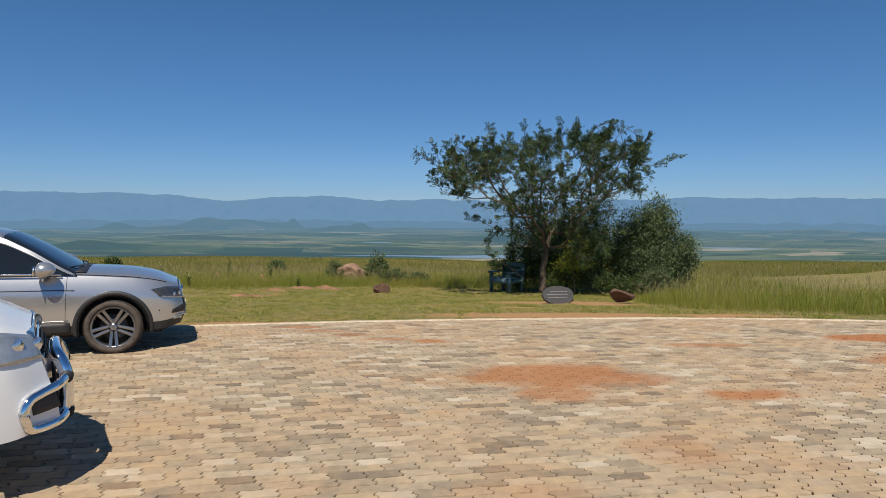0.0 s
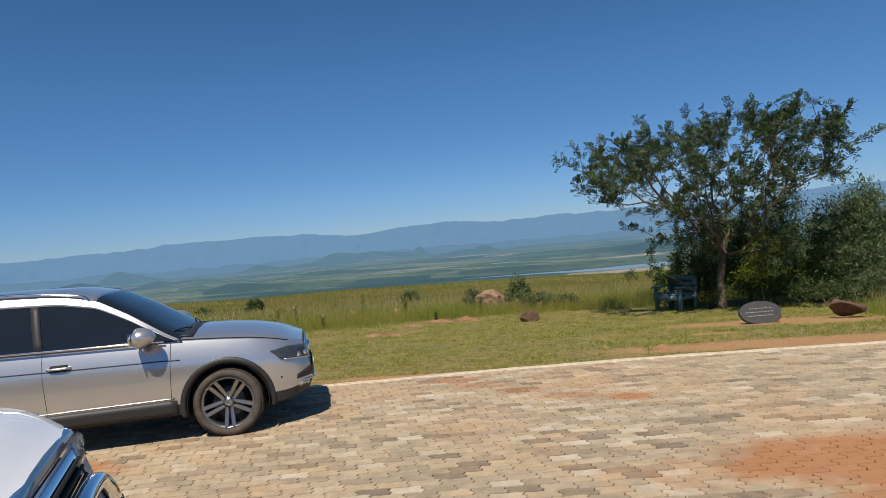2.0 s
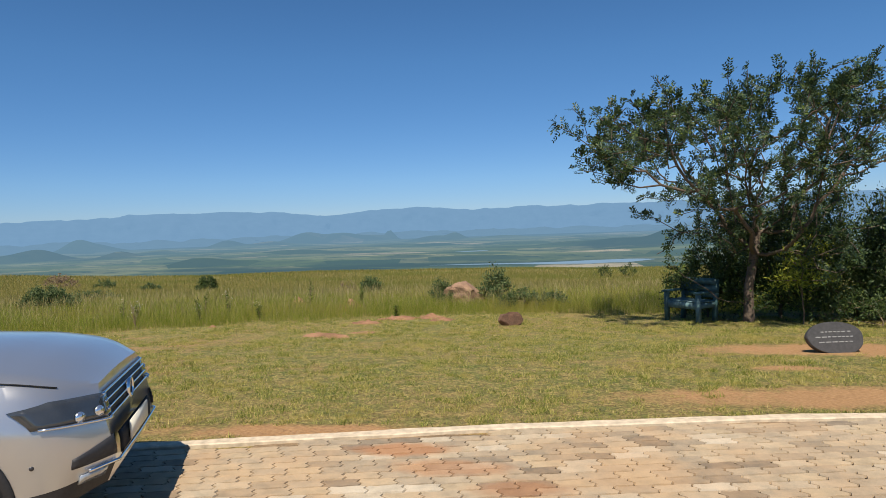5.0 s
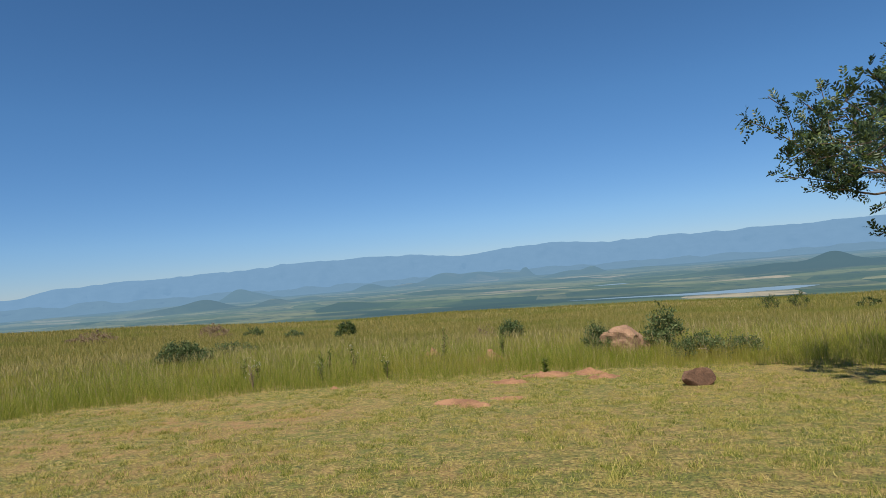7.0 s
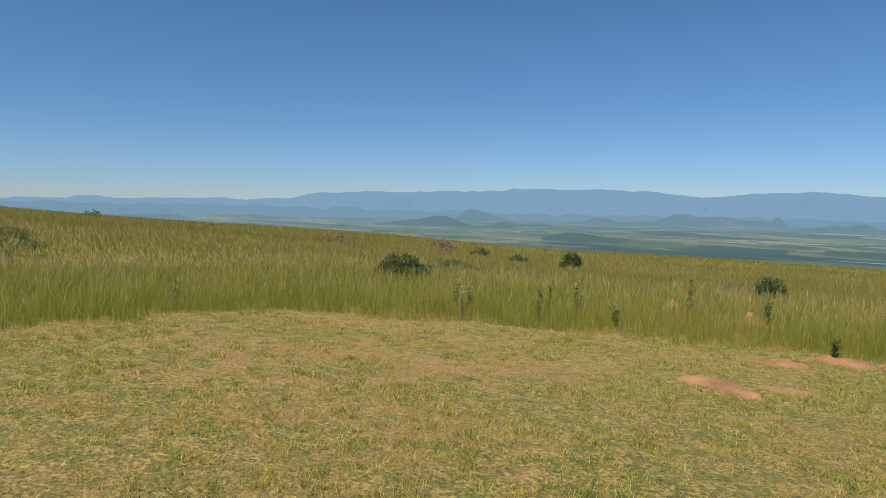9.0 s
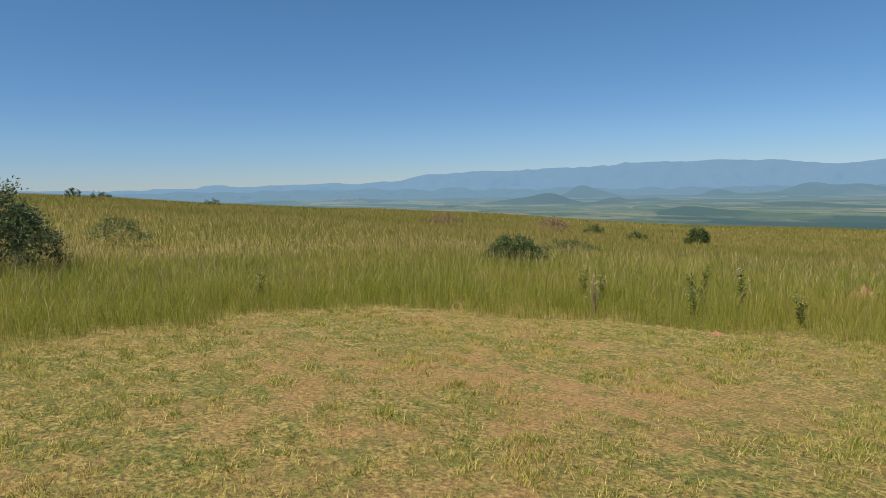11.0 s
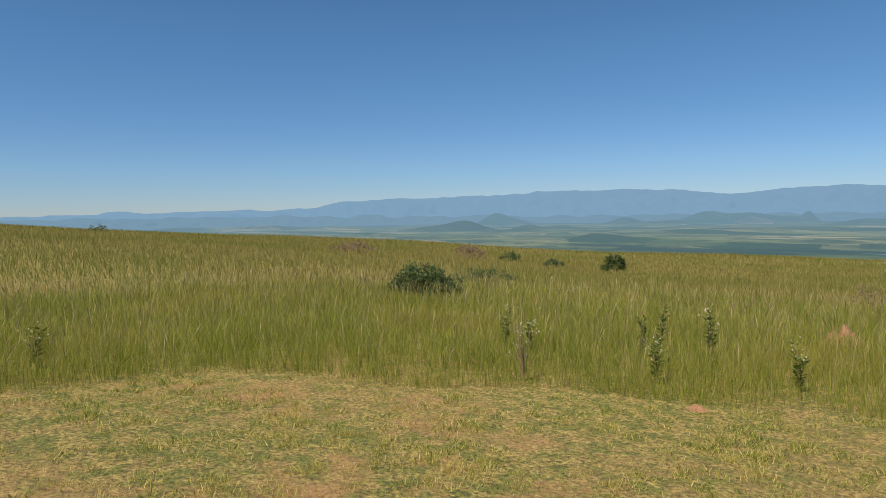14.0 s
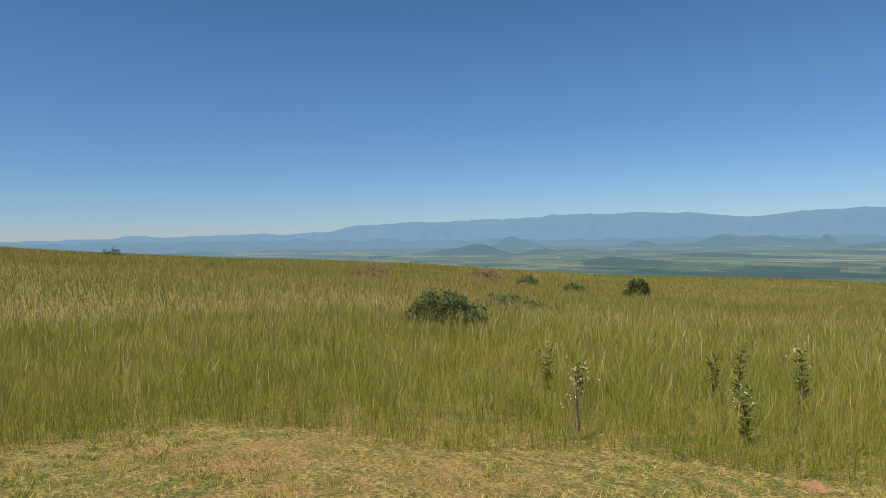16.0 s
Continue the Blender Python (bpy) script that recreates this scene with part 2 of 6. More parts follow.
# bare red earth: centre and half widths
BARE = [(2.6, 14.75, 1.7, 0.7), (2.1, 11.6, 2.3, 0.45), (-2.9, 10.45, 1.3, 0.2), (5.0, 11.6, 1.2, 0.3), (3.6, 14.0, 0.9, 0.4), (1.5, 13.1, 0.35, 0.15)]
SPOTS = [(1.15, 6.85, 1.0, 0.55, 0.85), (1.0, 6.2, 0.35, 0.3, 0.7), (2.8, 6.1, 0.45, 0.2, 0.9), (-0.2, 8.86, 0.2, 0.12, 0.8), (-2.2, 10.0, 0.35, 0.12, 0.7), (-1.75, 9.65, 0.35, 0.13, 0.5), (-1.3, 9.32, 0.35, 0.13, 0.5), (-0.85, 9.0, 0.3, 0.11, 0.6), (5.6, 7.6, 0.8, 0.3, 0.9), (4.6, 6.0, 0.4, 0.4, 0.7),
         (-5.0, 7.1, 0.6, 0.25, 0.8), (1.6, 4.6, 0.3, 0.35, 0.3), (0.4, 3.9, 0.4, 0.12, 0.25), (3.4, 8.6, 0.5, 0.12, 0.6), (6.2, 9.2, 1.0, 0.3, 1.0)]
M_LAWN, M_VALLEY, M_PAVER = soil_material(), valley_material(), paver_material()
M_MOUND = dirt_material("mole_earth", (0.15, 0.07, 0.036), (0.34, 0.185, 0.10))
M_JOINT = dirt_material("joint_sand", (0.10, 0.065, 0.035), (0.34, 0.235, 0.13))
M_KERB = plain("kerb_concrete", (0.55, 0.45, 0.32), 0.9, 0, 0.25, 14, 0.004)
M_TALL = leafy("tall_grass", [(0, (0.125, 0.18, 0.016)), (0.45, (0.245, 0.295, 0.038)), (0.75, (0.34, 0.36, 0.062)), (0.92, (0.42, 0.385, 0.095)), (1, (0.49, 0.42, 0.14))], 0.6, 0.5, (0.3, (0.42, 0.36, 0.085), 0.5, 0.68))
M_FARGRASS = leafy("dry_veld_grass", [(0, (0.15, 0.165, 0.034)), (0.4, (0.25, 0.235, 0.06)), (0.75, (0.345, 0.295, 0.098)), (1, (0.43, 0.355, 0.145))], 0.6, 0.45, (0.08, (0.19, 0.22, 0.04), 0.46, 0.6))
M_SEED = leafy("seed_head", [(0, (0.22, 0.19, 0.065)), (0.6, (0.33, 0.28, 0.11)), (1, (0.46, 0.39, 0.20))], 0.7, 0.3)
M_FLOWER = leafy("small_flower", [(0, (0.7, 0.68, 0.55)), (0.8, (0.8, 0.8, 0.75)), (1, (0.75, 0.55, 0.08))], 0.7, 0.3)
M_TURF = leafy("mown_grass", [(0, (0.06, 0.10, 0.010)), (0.45, (0.23, 0.275, 0.04)), (0.76, (0.47, 0.425, 0.11)), (1, (0.70, 0.57, 0.24))], 0.7, 0.35, (1.6, (0.52, 0.42, 0.13), 0.5, 0.64))
M_LEAF = leafy("tree_leaf", [(0, (0.02, 0.042, 0.02)), (0.6, (0.045, 0.078, 0.032)), (0.9, (0.085, 0.12, 0.035)), (1, (0.16, 0.2, 0.035))], 0.4, 0.22)
M_BUSH = leafy("dark_bush_leaf", [(0, (0.026, 0.048, 0.016)), (0.7, (0.06, 0.095, 0.026)), (1, (0.13, 0.18, 0.04))], 0.45, 0.2)
M_OLIVE = leafy("olive_bush_leaf", [(0, (0.045, 0.075, 0.033)), (0.6, (0.10, 0.14, 0.058)), (1, (0.19, 0.235, 0.10))], 0.45, 0.25)
M_YOUNG = leafy("young_yellow_leaf", [(0, (0.12, 0.16, 0.02)), (0.6, (0.24, 0.28, 0.03)), (1, (0.38, 0.38, 0.05))], 0.45, 0.35)
M_SHRUB = leafy("veld_shrub_leaf", [(0, (0.05, 0.085, 0.03)), (0.6, (0.095, 0.14, 0.048)), (1, (0.18, 0.22, 0.085))], 0.5, 0.25)
M_WEED = leafy("weed_leaf", [(0, (0.085, 0.13, 0.02)), (0.6, (0.15, 0.2, 0.034)), (1, (0.25, 0.27, 0.065))], 0.5, 0.35)
M_BARK = plain("bark", (0.11, 0.08, 0.057), 0.9, 0, 0.4, 22, 0.02)
M_TWIG = plain("dry_twig", (0.22, 0.16, 0.10), 0.9, 0, 0.3, 30)
M_ROCK = dirt_material("red_rock", (0.035, 0.02, 0.014), (0.19, 0.105, 0.065))
M_BOULDER = dirt_material("pale_boulder", (0.15, 0.085, 0.055), (0.36, 0.225, 0.14))


# ---------------------------------------------------------------- meshes
def mesh_of(name, verts, faces, material, smooth=False):
    me = bpy.data.meshes.new(name)
    me.from_pydata([tuple(v) for v in verts], [], faces)
    me.materials.append(material)
    if smooth:
        me.shade_smooth()
    me.update()
    return me


def big_mesh(name, verts, loops, sizes, material):
    """A mesh from arrays: verts (n, 3), loop indices and face sizes."""
    me = bpy.data.meshes.new(name)
    me.vertices.add(len(verts))
    me.vertices.foreach_set("co", np.asarray(verts, np.float32).ravel())
    me.loops.add(len(loops))
    me.loops.foreach_set("vertex_index", np.asarray(loops, np.int32))
    sizes = np.asarray(sizes, np.int32)
    me.polygons.add(len(sizes))
    me.polygons.foreach_set("loop_start", np.concatenate(([0], np.cumsum(sizes)[:-1])).astype(np.int32))
    me.polygons.foreach_set("loop_total", sizes)
    me.materials.append(material)
    me.update(calc_edges=True)
    me.shade_flat()
    return me


def thing(name, at, label, category, group="", kind="", turn=0.0):
    e = new(name)
    e.empty_display_size = 0.2
    e.matrix_world = pose(*at, 0, 0, turn)
    return tagged(e, label, category, group, kind)


def part(name, bm, material, parent=None, label="", smooth=True):
    """One bmesh, or one mesh, linked as an object under parent."""
    if isinstance(bm, bmesh.types.BMesh):
        me = bpy.data.meshes.new(name)
        bm.to_mesh(me)
        bm.free()
        me.materials.append(material)
        if smooth:
            me.shade_smooth()
    else:
        me = bm
    ob = new(name, me)
    ob.parent = parent
    return tagged(ob, label)


# ---------------------------------------------------------------- the lie of the land
def ground_z(x, y):
    """Height of the hilltop: level where it is paved, then falling gently away; rising to the left; then off into the valley."""
    x, y = np.asarray(x, float), np.asarray(y, float)
    z = np.interp(y, [-60, 2, 4, 8, 10.5, 12, 14, 15.3, 17, 19, 24, 40, 60, 80, 110], [0, 0, -.03, -.085, -.105, -.15, -.26, -.38, -.53, -.63, -.82, -2.0, -3.4, -4.3, -5.2])
    z = z + 0.028 * np.clip(-x - 22, 0, 60) * np.clip((y + 30) / 40, 0, 1)
    r = np.hypot(x + 4, y - 10)
    bearing = np.degrees(np.arctan2(-(x + 4), y - 10))
    brow = np.interp(bearing, [-60, -33, -22, -13, -6, 0, 9, 18, 28, 35, 41, 48, 55, 68, 75, 100], [0, -.35, -.7, -1.35, -1.35, -1.0, -.8, -.75, -1.15, -1.0, -.5, -.15, .05, .1, .35, 0])
    z = z + brow * np.clip((r - 25) / 65, 0, 1) ** 1.2
    return z - 80.0 * np.clip((r - 105) / 420, 0, 1) ** 1.25


KERB = [(-30, 4.5), (-12, 8.2), (-6.5, 9.5), (-3.83, 10.06), (-1.7, 10.5), (0.5, 10.84), (3.48, 11.08), (5.8, 10.98), (7.3, 10.75), (12, 10.3), (30, 9.0)]
KX, KY = np.array([p[0] for p in KERB]), np.array([p[1] for p in KERB])
# the foot of the tall grass, from the left round to the right
FOOT = [(-12.4, 4.0), (-12.0, 9.0), (-12.05, 12.6), (-12.4, 14.2), (-13.2, 16.2), (-13.1, 16.8), (-12.3, 17.7), (-10.6, 18.7), (-8.8, 19.7), (-7.0, 20.4), (-4.2, 21.3), (-1.2, 21.3), (1.5, 20.7), (2.4, 20.3), (5.0, 19.6),
        (5.2, 17.6), (4.6, 15.2), (4.2, 13.8), (5.4, 12.4), (7.8, 11.7), (12, 11.2), (30, 9.9)]


def inside_lawn(px, py):
    """Whether points lie on the mown side of FOOT (even-odd rule)."""
    poly = FOOT + [(30, -40), (-12.4, -40)]
    ins = np.zeros(len(px), bool)
    for (x0, y0), (x1, y1) in zip(poly, poly[1:] + poly[:1]):
        cross = ((y0 > py) != (y1 > py)) & (px < (x1 - x0) * (py - y0) / (y1 - y0 + 1e-12) + x0)
        ins ^= cross
    return ins


def foot_distance(px, py):
    d = np.full(len(px), 1e9)
    for (x0, y0), (x1, y1) in zip(FOOT, FOOT[1:]):
        dx, dy = x1 - x0, y1 - y0
        t = np.clip(((px - x0) * dx + (py - y0) * dy) / (dx * dx + dy * dy), 0, 1)
        d = np.minimum(d, np.hypot(px - x0 - t * dx, py - y0 - t * dy))
    return d


# hills on the far plain: bearing to the left of +y in degrees, distance, height, half width across, half depth
HILLS = [(37.0, 4200, 54, 85, 110), (35.6, 4250, 40, 120, 110), (39.5, 3000, 46, 95, 75), (42.4, 3000, 28, 110, 70), (34.0, 2900, 23, 65, 60), (44.5, 3050, 14, 90, 60), (31.0, 3300, 16, 110, 70),
         (28.5, 1800, 18, 70, 45), (25.0, 1780, 13, 110, 45), (20.5, 1720, 11, 130, 45), (16.2, 1650, 8, 120, 40), (11.4, 1800, 12, 130, 45), (7.7, 1650, 10, 140, 40), (3.0, 1640, 8, 130, 40), (-1.5, 1700, 9, 120, 40),
         (26.0, 4000, 42, 95, 100), (22.5, 3900, 24, 130, 90), (19.4, 4250, 62, 150, 110), (16.3, 4200, 50, 120, 110), (12.4, 4350, 74, 42, 110), (13.6, 4200, 36, 120, 100), (6.7, 3800, 31, 55, 80), (8.6, 3850, 20, 110, 80), (2.5, 3700, 20, 150, 80),
         (-11.3, 2300, 37, 62, 70), (-7.6, 2280, 24, 130, 70), (-15.0, 2350, 20, 150, 70), (-3.4, 2350, 14, 120, 60), (-22, 3300, 18, 240, 80), (-30, 3600, 24, 260, 80), (-25, 2300, 10, 160, 40), (-32, 2600, 12, 160, 50), (-28, 1800, 9, 120, 35),
         (50, 3500, 14, 160, 80), (56, 3800, 20, 240, 90), (63, 3900, 24, 260, 90), (48, 2500, 8, 120, 50), (15, 2600, 8, 150, 45), (9, 2900, 9, 170, 50), (21, 2500, 8, 130, 45), (30, 2450, 9, 110, 45), (0, 2700, 9, 150, 50)]


def build_ground():
    az = np.radians(np.concatenate((np.arange(-180, -42, 6), np.arange(-42, 92, 0.3), np.arange(92, 180, 6))))
    rr = np.concatenate((np.linspace(0.4, 30, 90), np.geomspace(31, 115, 34), np.geomspace(119, 620, 22), np.geomspace(650, 4950, 165)))
    A, R = np.meshgrid(az, rr)
    X, Y = -4 - R * np.sin(A), 10 + R * np.cos(A)
    Z = ground_z(X, Y)
    w = np.clip((R - 500) / 300, 0, 1)
    roll = np.array([noise.noise((x * 0.0016, y * 0.0022, 3.1)) for x, y in zip(X.ravel(), Y.ravel())]).reshape(X.shape)
    Z = Z + w * 9 * roll
    for a, d, h, wx, wy in HILLS:
        a = radians(a)
        across = (A - a) * R
        Z += h * np.exp(-(across / wx) ** 2 - ((R - d) / wy) ** 2) * (1 + 0.25 * roll)
    rows, cols = A.shape
    verts = np.stack((X, Y, Z), -1).reshape(-1, 3)
    verts = np.concatenate((verts, [[-4, 10, float(ground_z(-4, 10))]]))
    i = np.arange(rows - 1)[:, None] * cols
    j = np.arange(cols)[None, :]
    k = (j + 1) % cols
    quads = np.stack((i + j, i + k, i + cols + k, i + cols + j), -1).reshape(-1, 4)
    fan = [(rows * cols, (c + 1) % cols, c) for c in range(cols)]
    loops = np.concatenate((quads[:, ::-1].ravel(), np.array(fan)[:, ::-1].ravel()))
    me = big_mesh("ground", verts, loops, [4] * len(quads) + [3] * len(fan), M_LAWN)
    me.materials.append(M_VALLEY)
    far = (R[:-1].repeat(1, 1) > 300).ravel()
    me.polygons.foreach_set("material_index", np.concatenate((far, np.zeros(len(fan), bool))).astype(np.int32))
    me.shade_smooth()
    return tagged(new("ground", me), "hilltop lawn and veld falling away to a wide green valley plain", "ground", kind="structure")


build_ground()


# ---------------------------------------------------------------- far distance
def mountain_range(name, profile, r, base, material, seed, rough, label):
    """A range right across the view: crest heights by bearing (degrees left of +y, degrees above the level)."""
    pa, ph = np.array([p[0] for p in profile]), np.array([p[1] for p in profile])
    az = np.arange(-60, 110, 0.22)
    top = np.interp(az, pa, ph)
    jag = np.array([noise.fractal((a * 0.5, seed, 0.5), 1.0, 2.2, 6) for a in az])
    top = top + rough * jag
    steps = 9
    verts, faces = [], []
    for i, a in enumerate(az):
        for k in range(steps):
            f = k / (steps - 1)
            fold = noise.fractal((a * 0.8, f * 2.2, seed + 7), 1.0, 2.1, 4)
            d = r - 260 * (1 - f) + 90 * fold * math.sin(math.pi * f)
            ztop = 1.5 + r * math.tan(radians(float(top[i])))
            z = base + (ztop - base) * f ** 0.8
            verts.append((-4 - d * math.sin(radians(a)), 10 + d * math.cos(radians(a)), z))
            if i and k:
                b = i * steps + k
                faces.append((b, b - 1, b - steps - 1, b - steps))
    ob = new(name, mesh_of(name, verts, faces, material, True))
    return tagged(ob, label, "mountains", kind="structure")


# blue of both ranges is mostly painted haze, not rock colour
M_FAR = hazed_material("far_mountain_haze", (0.13, 0.18, 0.24), (0.150, 0.283, 0.445), 0.9)
M_MID = hazed_material("foothill_haze", (0.07, 0.11, 0.11), (0.145, 0.265, 0.40), 0.84)
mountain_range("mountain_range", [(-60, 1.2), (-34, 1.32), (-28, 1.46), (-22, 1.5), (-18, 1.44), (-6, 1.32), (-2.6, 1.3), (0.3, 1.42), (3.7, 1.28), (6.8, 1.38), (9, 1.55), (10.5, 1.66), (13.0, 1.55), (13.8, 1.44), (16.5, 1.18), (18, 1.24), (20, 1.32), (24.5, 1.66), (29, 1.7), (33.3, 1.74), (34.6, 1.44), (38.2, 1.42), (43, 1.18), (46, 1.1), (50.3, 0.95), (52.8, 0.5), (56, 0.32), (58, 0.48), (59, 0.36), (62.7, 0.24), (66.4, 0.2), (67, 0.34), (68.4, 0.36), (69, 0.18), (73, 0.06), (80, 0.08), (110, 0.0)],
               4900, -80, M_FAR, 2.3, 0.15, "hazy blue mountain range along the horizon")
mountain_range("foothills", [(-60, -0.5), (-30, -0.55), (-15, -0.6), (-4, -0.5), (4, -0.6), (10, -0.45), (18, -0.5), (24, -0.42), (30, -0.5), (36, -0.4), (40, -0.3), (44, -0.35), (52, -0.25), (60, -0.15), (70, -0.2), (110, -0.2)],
               4600, -80, M_MID, 8.1, 0.22, "low hazy blue foothills before the mountains")


def lake(name, spans, label):
    """Water on the plain: a smooth closed outline from bearings and near and far distances."""
    near = [(a, n) for a, n, f in spans]
    far = [(a, f) for a, n, f in spans]
    verts = [(-4 - d * math.sin(radians(a)), 10 + d * math.cos(radians(a)), -71.0) for a, d in near + far[::-1]]
    ob = new(name, mesh_of(name, verts, [tuple(range(len(verts)))], M_WATER))
    return tagged(ob, label, "lake", kind="structure")


# the water carries the same painted haze glow
M_WATER = hazed_material("lake_water_haze", (0.14, 0.19, 0.25), (0.21, 0.335, 0.47), 0.75)
LAKE_A = [(9.0, 1190, 1193), (5.0, 1165, 1190), (1.8, 1150, 1180), (-0.5, 1125, 1175), (-3.0, 1120, 1185), (-5.0, 1110, 1205), (-6.5, 1130, 1215), (-8.0, 1130, 1225), (-9.2, 1165, 1220), (-10.2, 1200, 1205)]
LAKE_B = [(-21.5, 1610, 1620), (-23.5, 1600, 1665), (-25.5, 1610, 1675), (-27.5, 1640, 1650)]
LAKE_C = [(6.8, 1740, 1745), (5.6, 1725, 1775), (4.6, 1730, 1780), (3.8, 1760, 1765)]
lake("lake", LAKE_A, "pale blue lake on the valley floor")
lake("lake", LAKE_B, "small pale lake far off on the plain")
lake("lake", LAKE_C, "thin pale strip of water on the plain")


# ---------------------------------------------------------------- pavement
def strip(name, line, half, z0, z1, material, label, category):
    """A kerb or band along a line, with a real cross-section."""
    verts, faces = [], []
    for i, (x, y) in enumerate(line):
        a, b = line[max(0, i - 1)], line[min(len(line) - 1, i + 1)]
        n = Vector((a[1] - b[1], b[0] - a[0])).normalized()
        g = float(ground_z(x, y))
        w = half + 0.012 * noise.noise((x * 2, y * 2, 0))
        for o, z in ((-w, z0), (-w, z1 - 0.008), (-w + 0.01, z1), (w - 0.01, z1), (w, z1 - 0.008), (w, z0)):
            verts.append((x + n.x * o, y + n.y * o, g + z + 0.004 * noise.noise((x * 5, y * 5, o * 30))))
        if i:
            for k in range(5):
                b0 = i * 6 + k
                faces.append((b0 - 6, b0 - 5, b0 + 1, b0))
    ob = new(name, mesh_of(name, verts, faces, material))
    return tagged(ob, label, category, kind="structure")


kx = np.arange(-9.5, 11.7, 0.12)
kerb_line = [(float(x), float(np.interp(x, KX, KY))) for x in kx]
strip("kerb", kerb_line, 0.06, -0.06, 0.035, M_KERB, "pale concrete kerb edging the brick paving", "kerb")


def sheet(name, inside, x0, x1, y0, y1, step, lift, material, label, category, rough=0.0):
    """A patch of ground that follows the land, lifted a little."""
    xs, ys = np.arange(x0, x1, step), np.arange(y0, y1, step)
    idx, verts, faces = {}, [], []

    def vid(i, j):
        if (i, j) not in idx:
            x, y = x0 + i * step, y0 + j * step
            idx[(i, j)] = len(verts)
            verts.append((x, y, float(ground_z(x, y)) + lift + rough * noise.noise((x * 3, y * 3, 0))))
        return idx[(i, j)]
    for i in range(len(xs)):
        for j in range(len(ys)):
            if inside(x0 + (i + .5) * step, y0 + (j + .5) * step):
                faces.append((vid(i, j), vid(i + 1, j), vid(i + 1, j + 1), vid(i, j + 1)))
    ob = new(name, mesh_of(name, verts, faces, material, True))
    return tagged(ob, label, category, kind="structure")


paving = sheet("pavement", lambda x, y: y < np.interp(x, KX, KY) - 0.05, -9.5, 11.7, -1.6, 11.5, 0.2, 0.006, M_JOINT, "interlocking brick paving in tan and grey with red dust", "paving")


def paver_outline(length, width, joint):
    """The zigzag outline of an interlocking block."""
    l, w, a = length / 2 - joint, width / 2 - joint, 0.017
    return [(-l, -w), (-l * 0.5, -w - a * .5), (0, -w), (l * 0.5, -w + a * .5), (l, -w), (l + a, -w * .33), (l - a, w * .33), (l, w), (l * .5, w + a * .5), (0, w), (-l * .5, w - a * .5), (-l, w), (-l - a, w * .33), (-l + a, -w * .33)]


def paver_piece(length, width):
    out = paver_outline(length, width, 0.0035)
    top = [(x * 0.965, y * 0.94) for x, y in out]
    n = len(out)
    verts = [(x, y, 0.004) for x, y in out] + [(x, y, 0.02) for x, y in top]
    faces = [tuple(range(n, 2 * n))] + [(i, (i + 1) % n, n + (i + 1) % n, n + i) for i in range(n)]
    return verts, faces


PL, PW, PTURN = 0.225, 0.1125, radians(7.0)


def paver_places():
    rnd = random.Random(5)
    c, s = math.cos(PTURN), math.sin(PTURN)
    for j in range(-75, 125):
        for i in range(-70, 75):
            u, v = (i + 0.5 * (j % 2) + (0.25 if (j // 2) % 3 == 1 else 0)) * PL, j * PW
            x, y = u * c - v * s, 4 + u * s + v * c
            if -9.5 < x < 11.6 and -1.55 < y < float(np.interp(x, KX, KY)) - 0.14:
                yield x, y, rnd.gauss(0, 0.0012), rnd.gauss(0, 0.006), rnd.gauss(0, 0.006), PTURN + rnd.gauss(0, 0.01)


def lay_pavers():
    verts, faces = paver_piece(PL, PW)
    me = mesh_of("paver", verts, faces, M_PAVER)
    base = np.array(verts)
    n = len(base)
    rest, loops, sizes, k, single = [], [], [], 0, 0
    for x, y, dz, tx, ty, turn in paver_places():
        m = Matrix.Translation((x, y, float(ground_z(x, y)) + 0.006 + dz)) @ Euler((tx, ty, turn)).to_matrix().to_4x4()
        if single < 300 and -1.9 < x < 0.6 and 4.6 < y < 8.0:
            ob = new("paver", me)
            ob.matrix_world = m
            ob.parent = paving
            single += 1
            continue
        mm = np.array(m)
        rest.append(base @ mm[:3, :3].T + mm[:3, 3])
        for f in faces:
            loops.extend(v + k * n for v in f)
            sizes.append(len(f))
        k += 1
    ob = new("pavers", big_mesh("pavers", np.concatenate(rest), loops, sizes, M_PAVER))
    ob.parent = paving
    tagged(ob, "", kind="stuff")


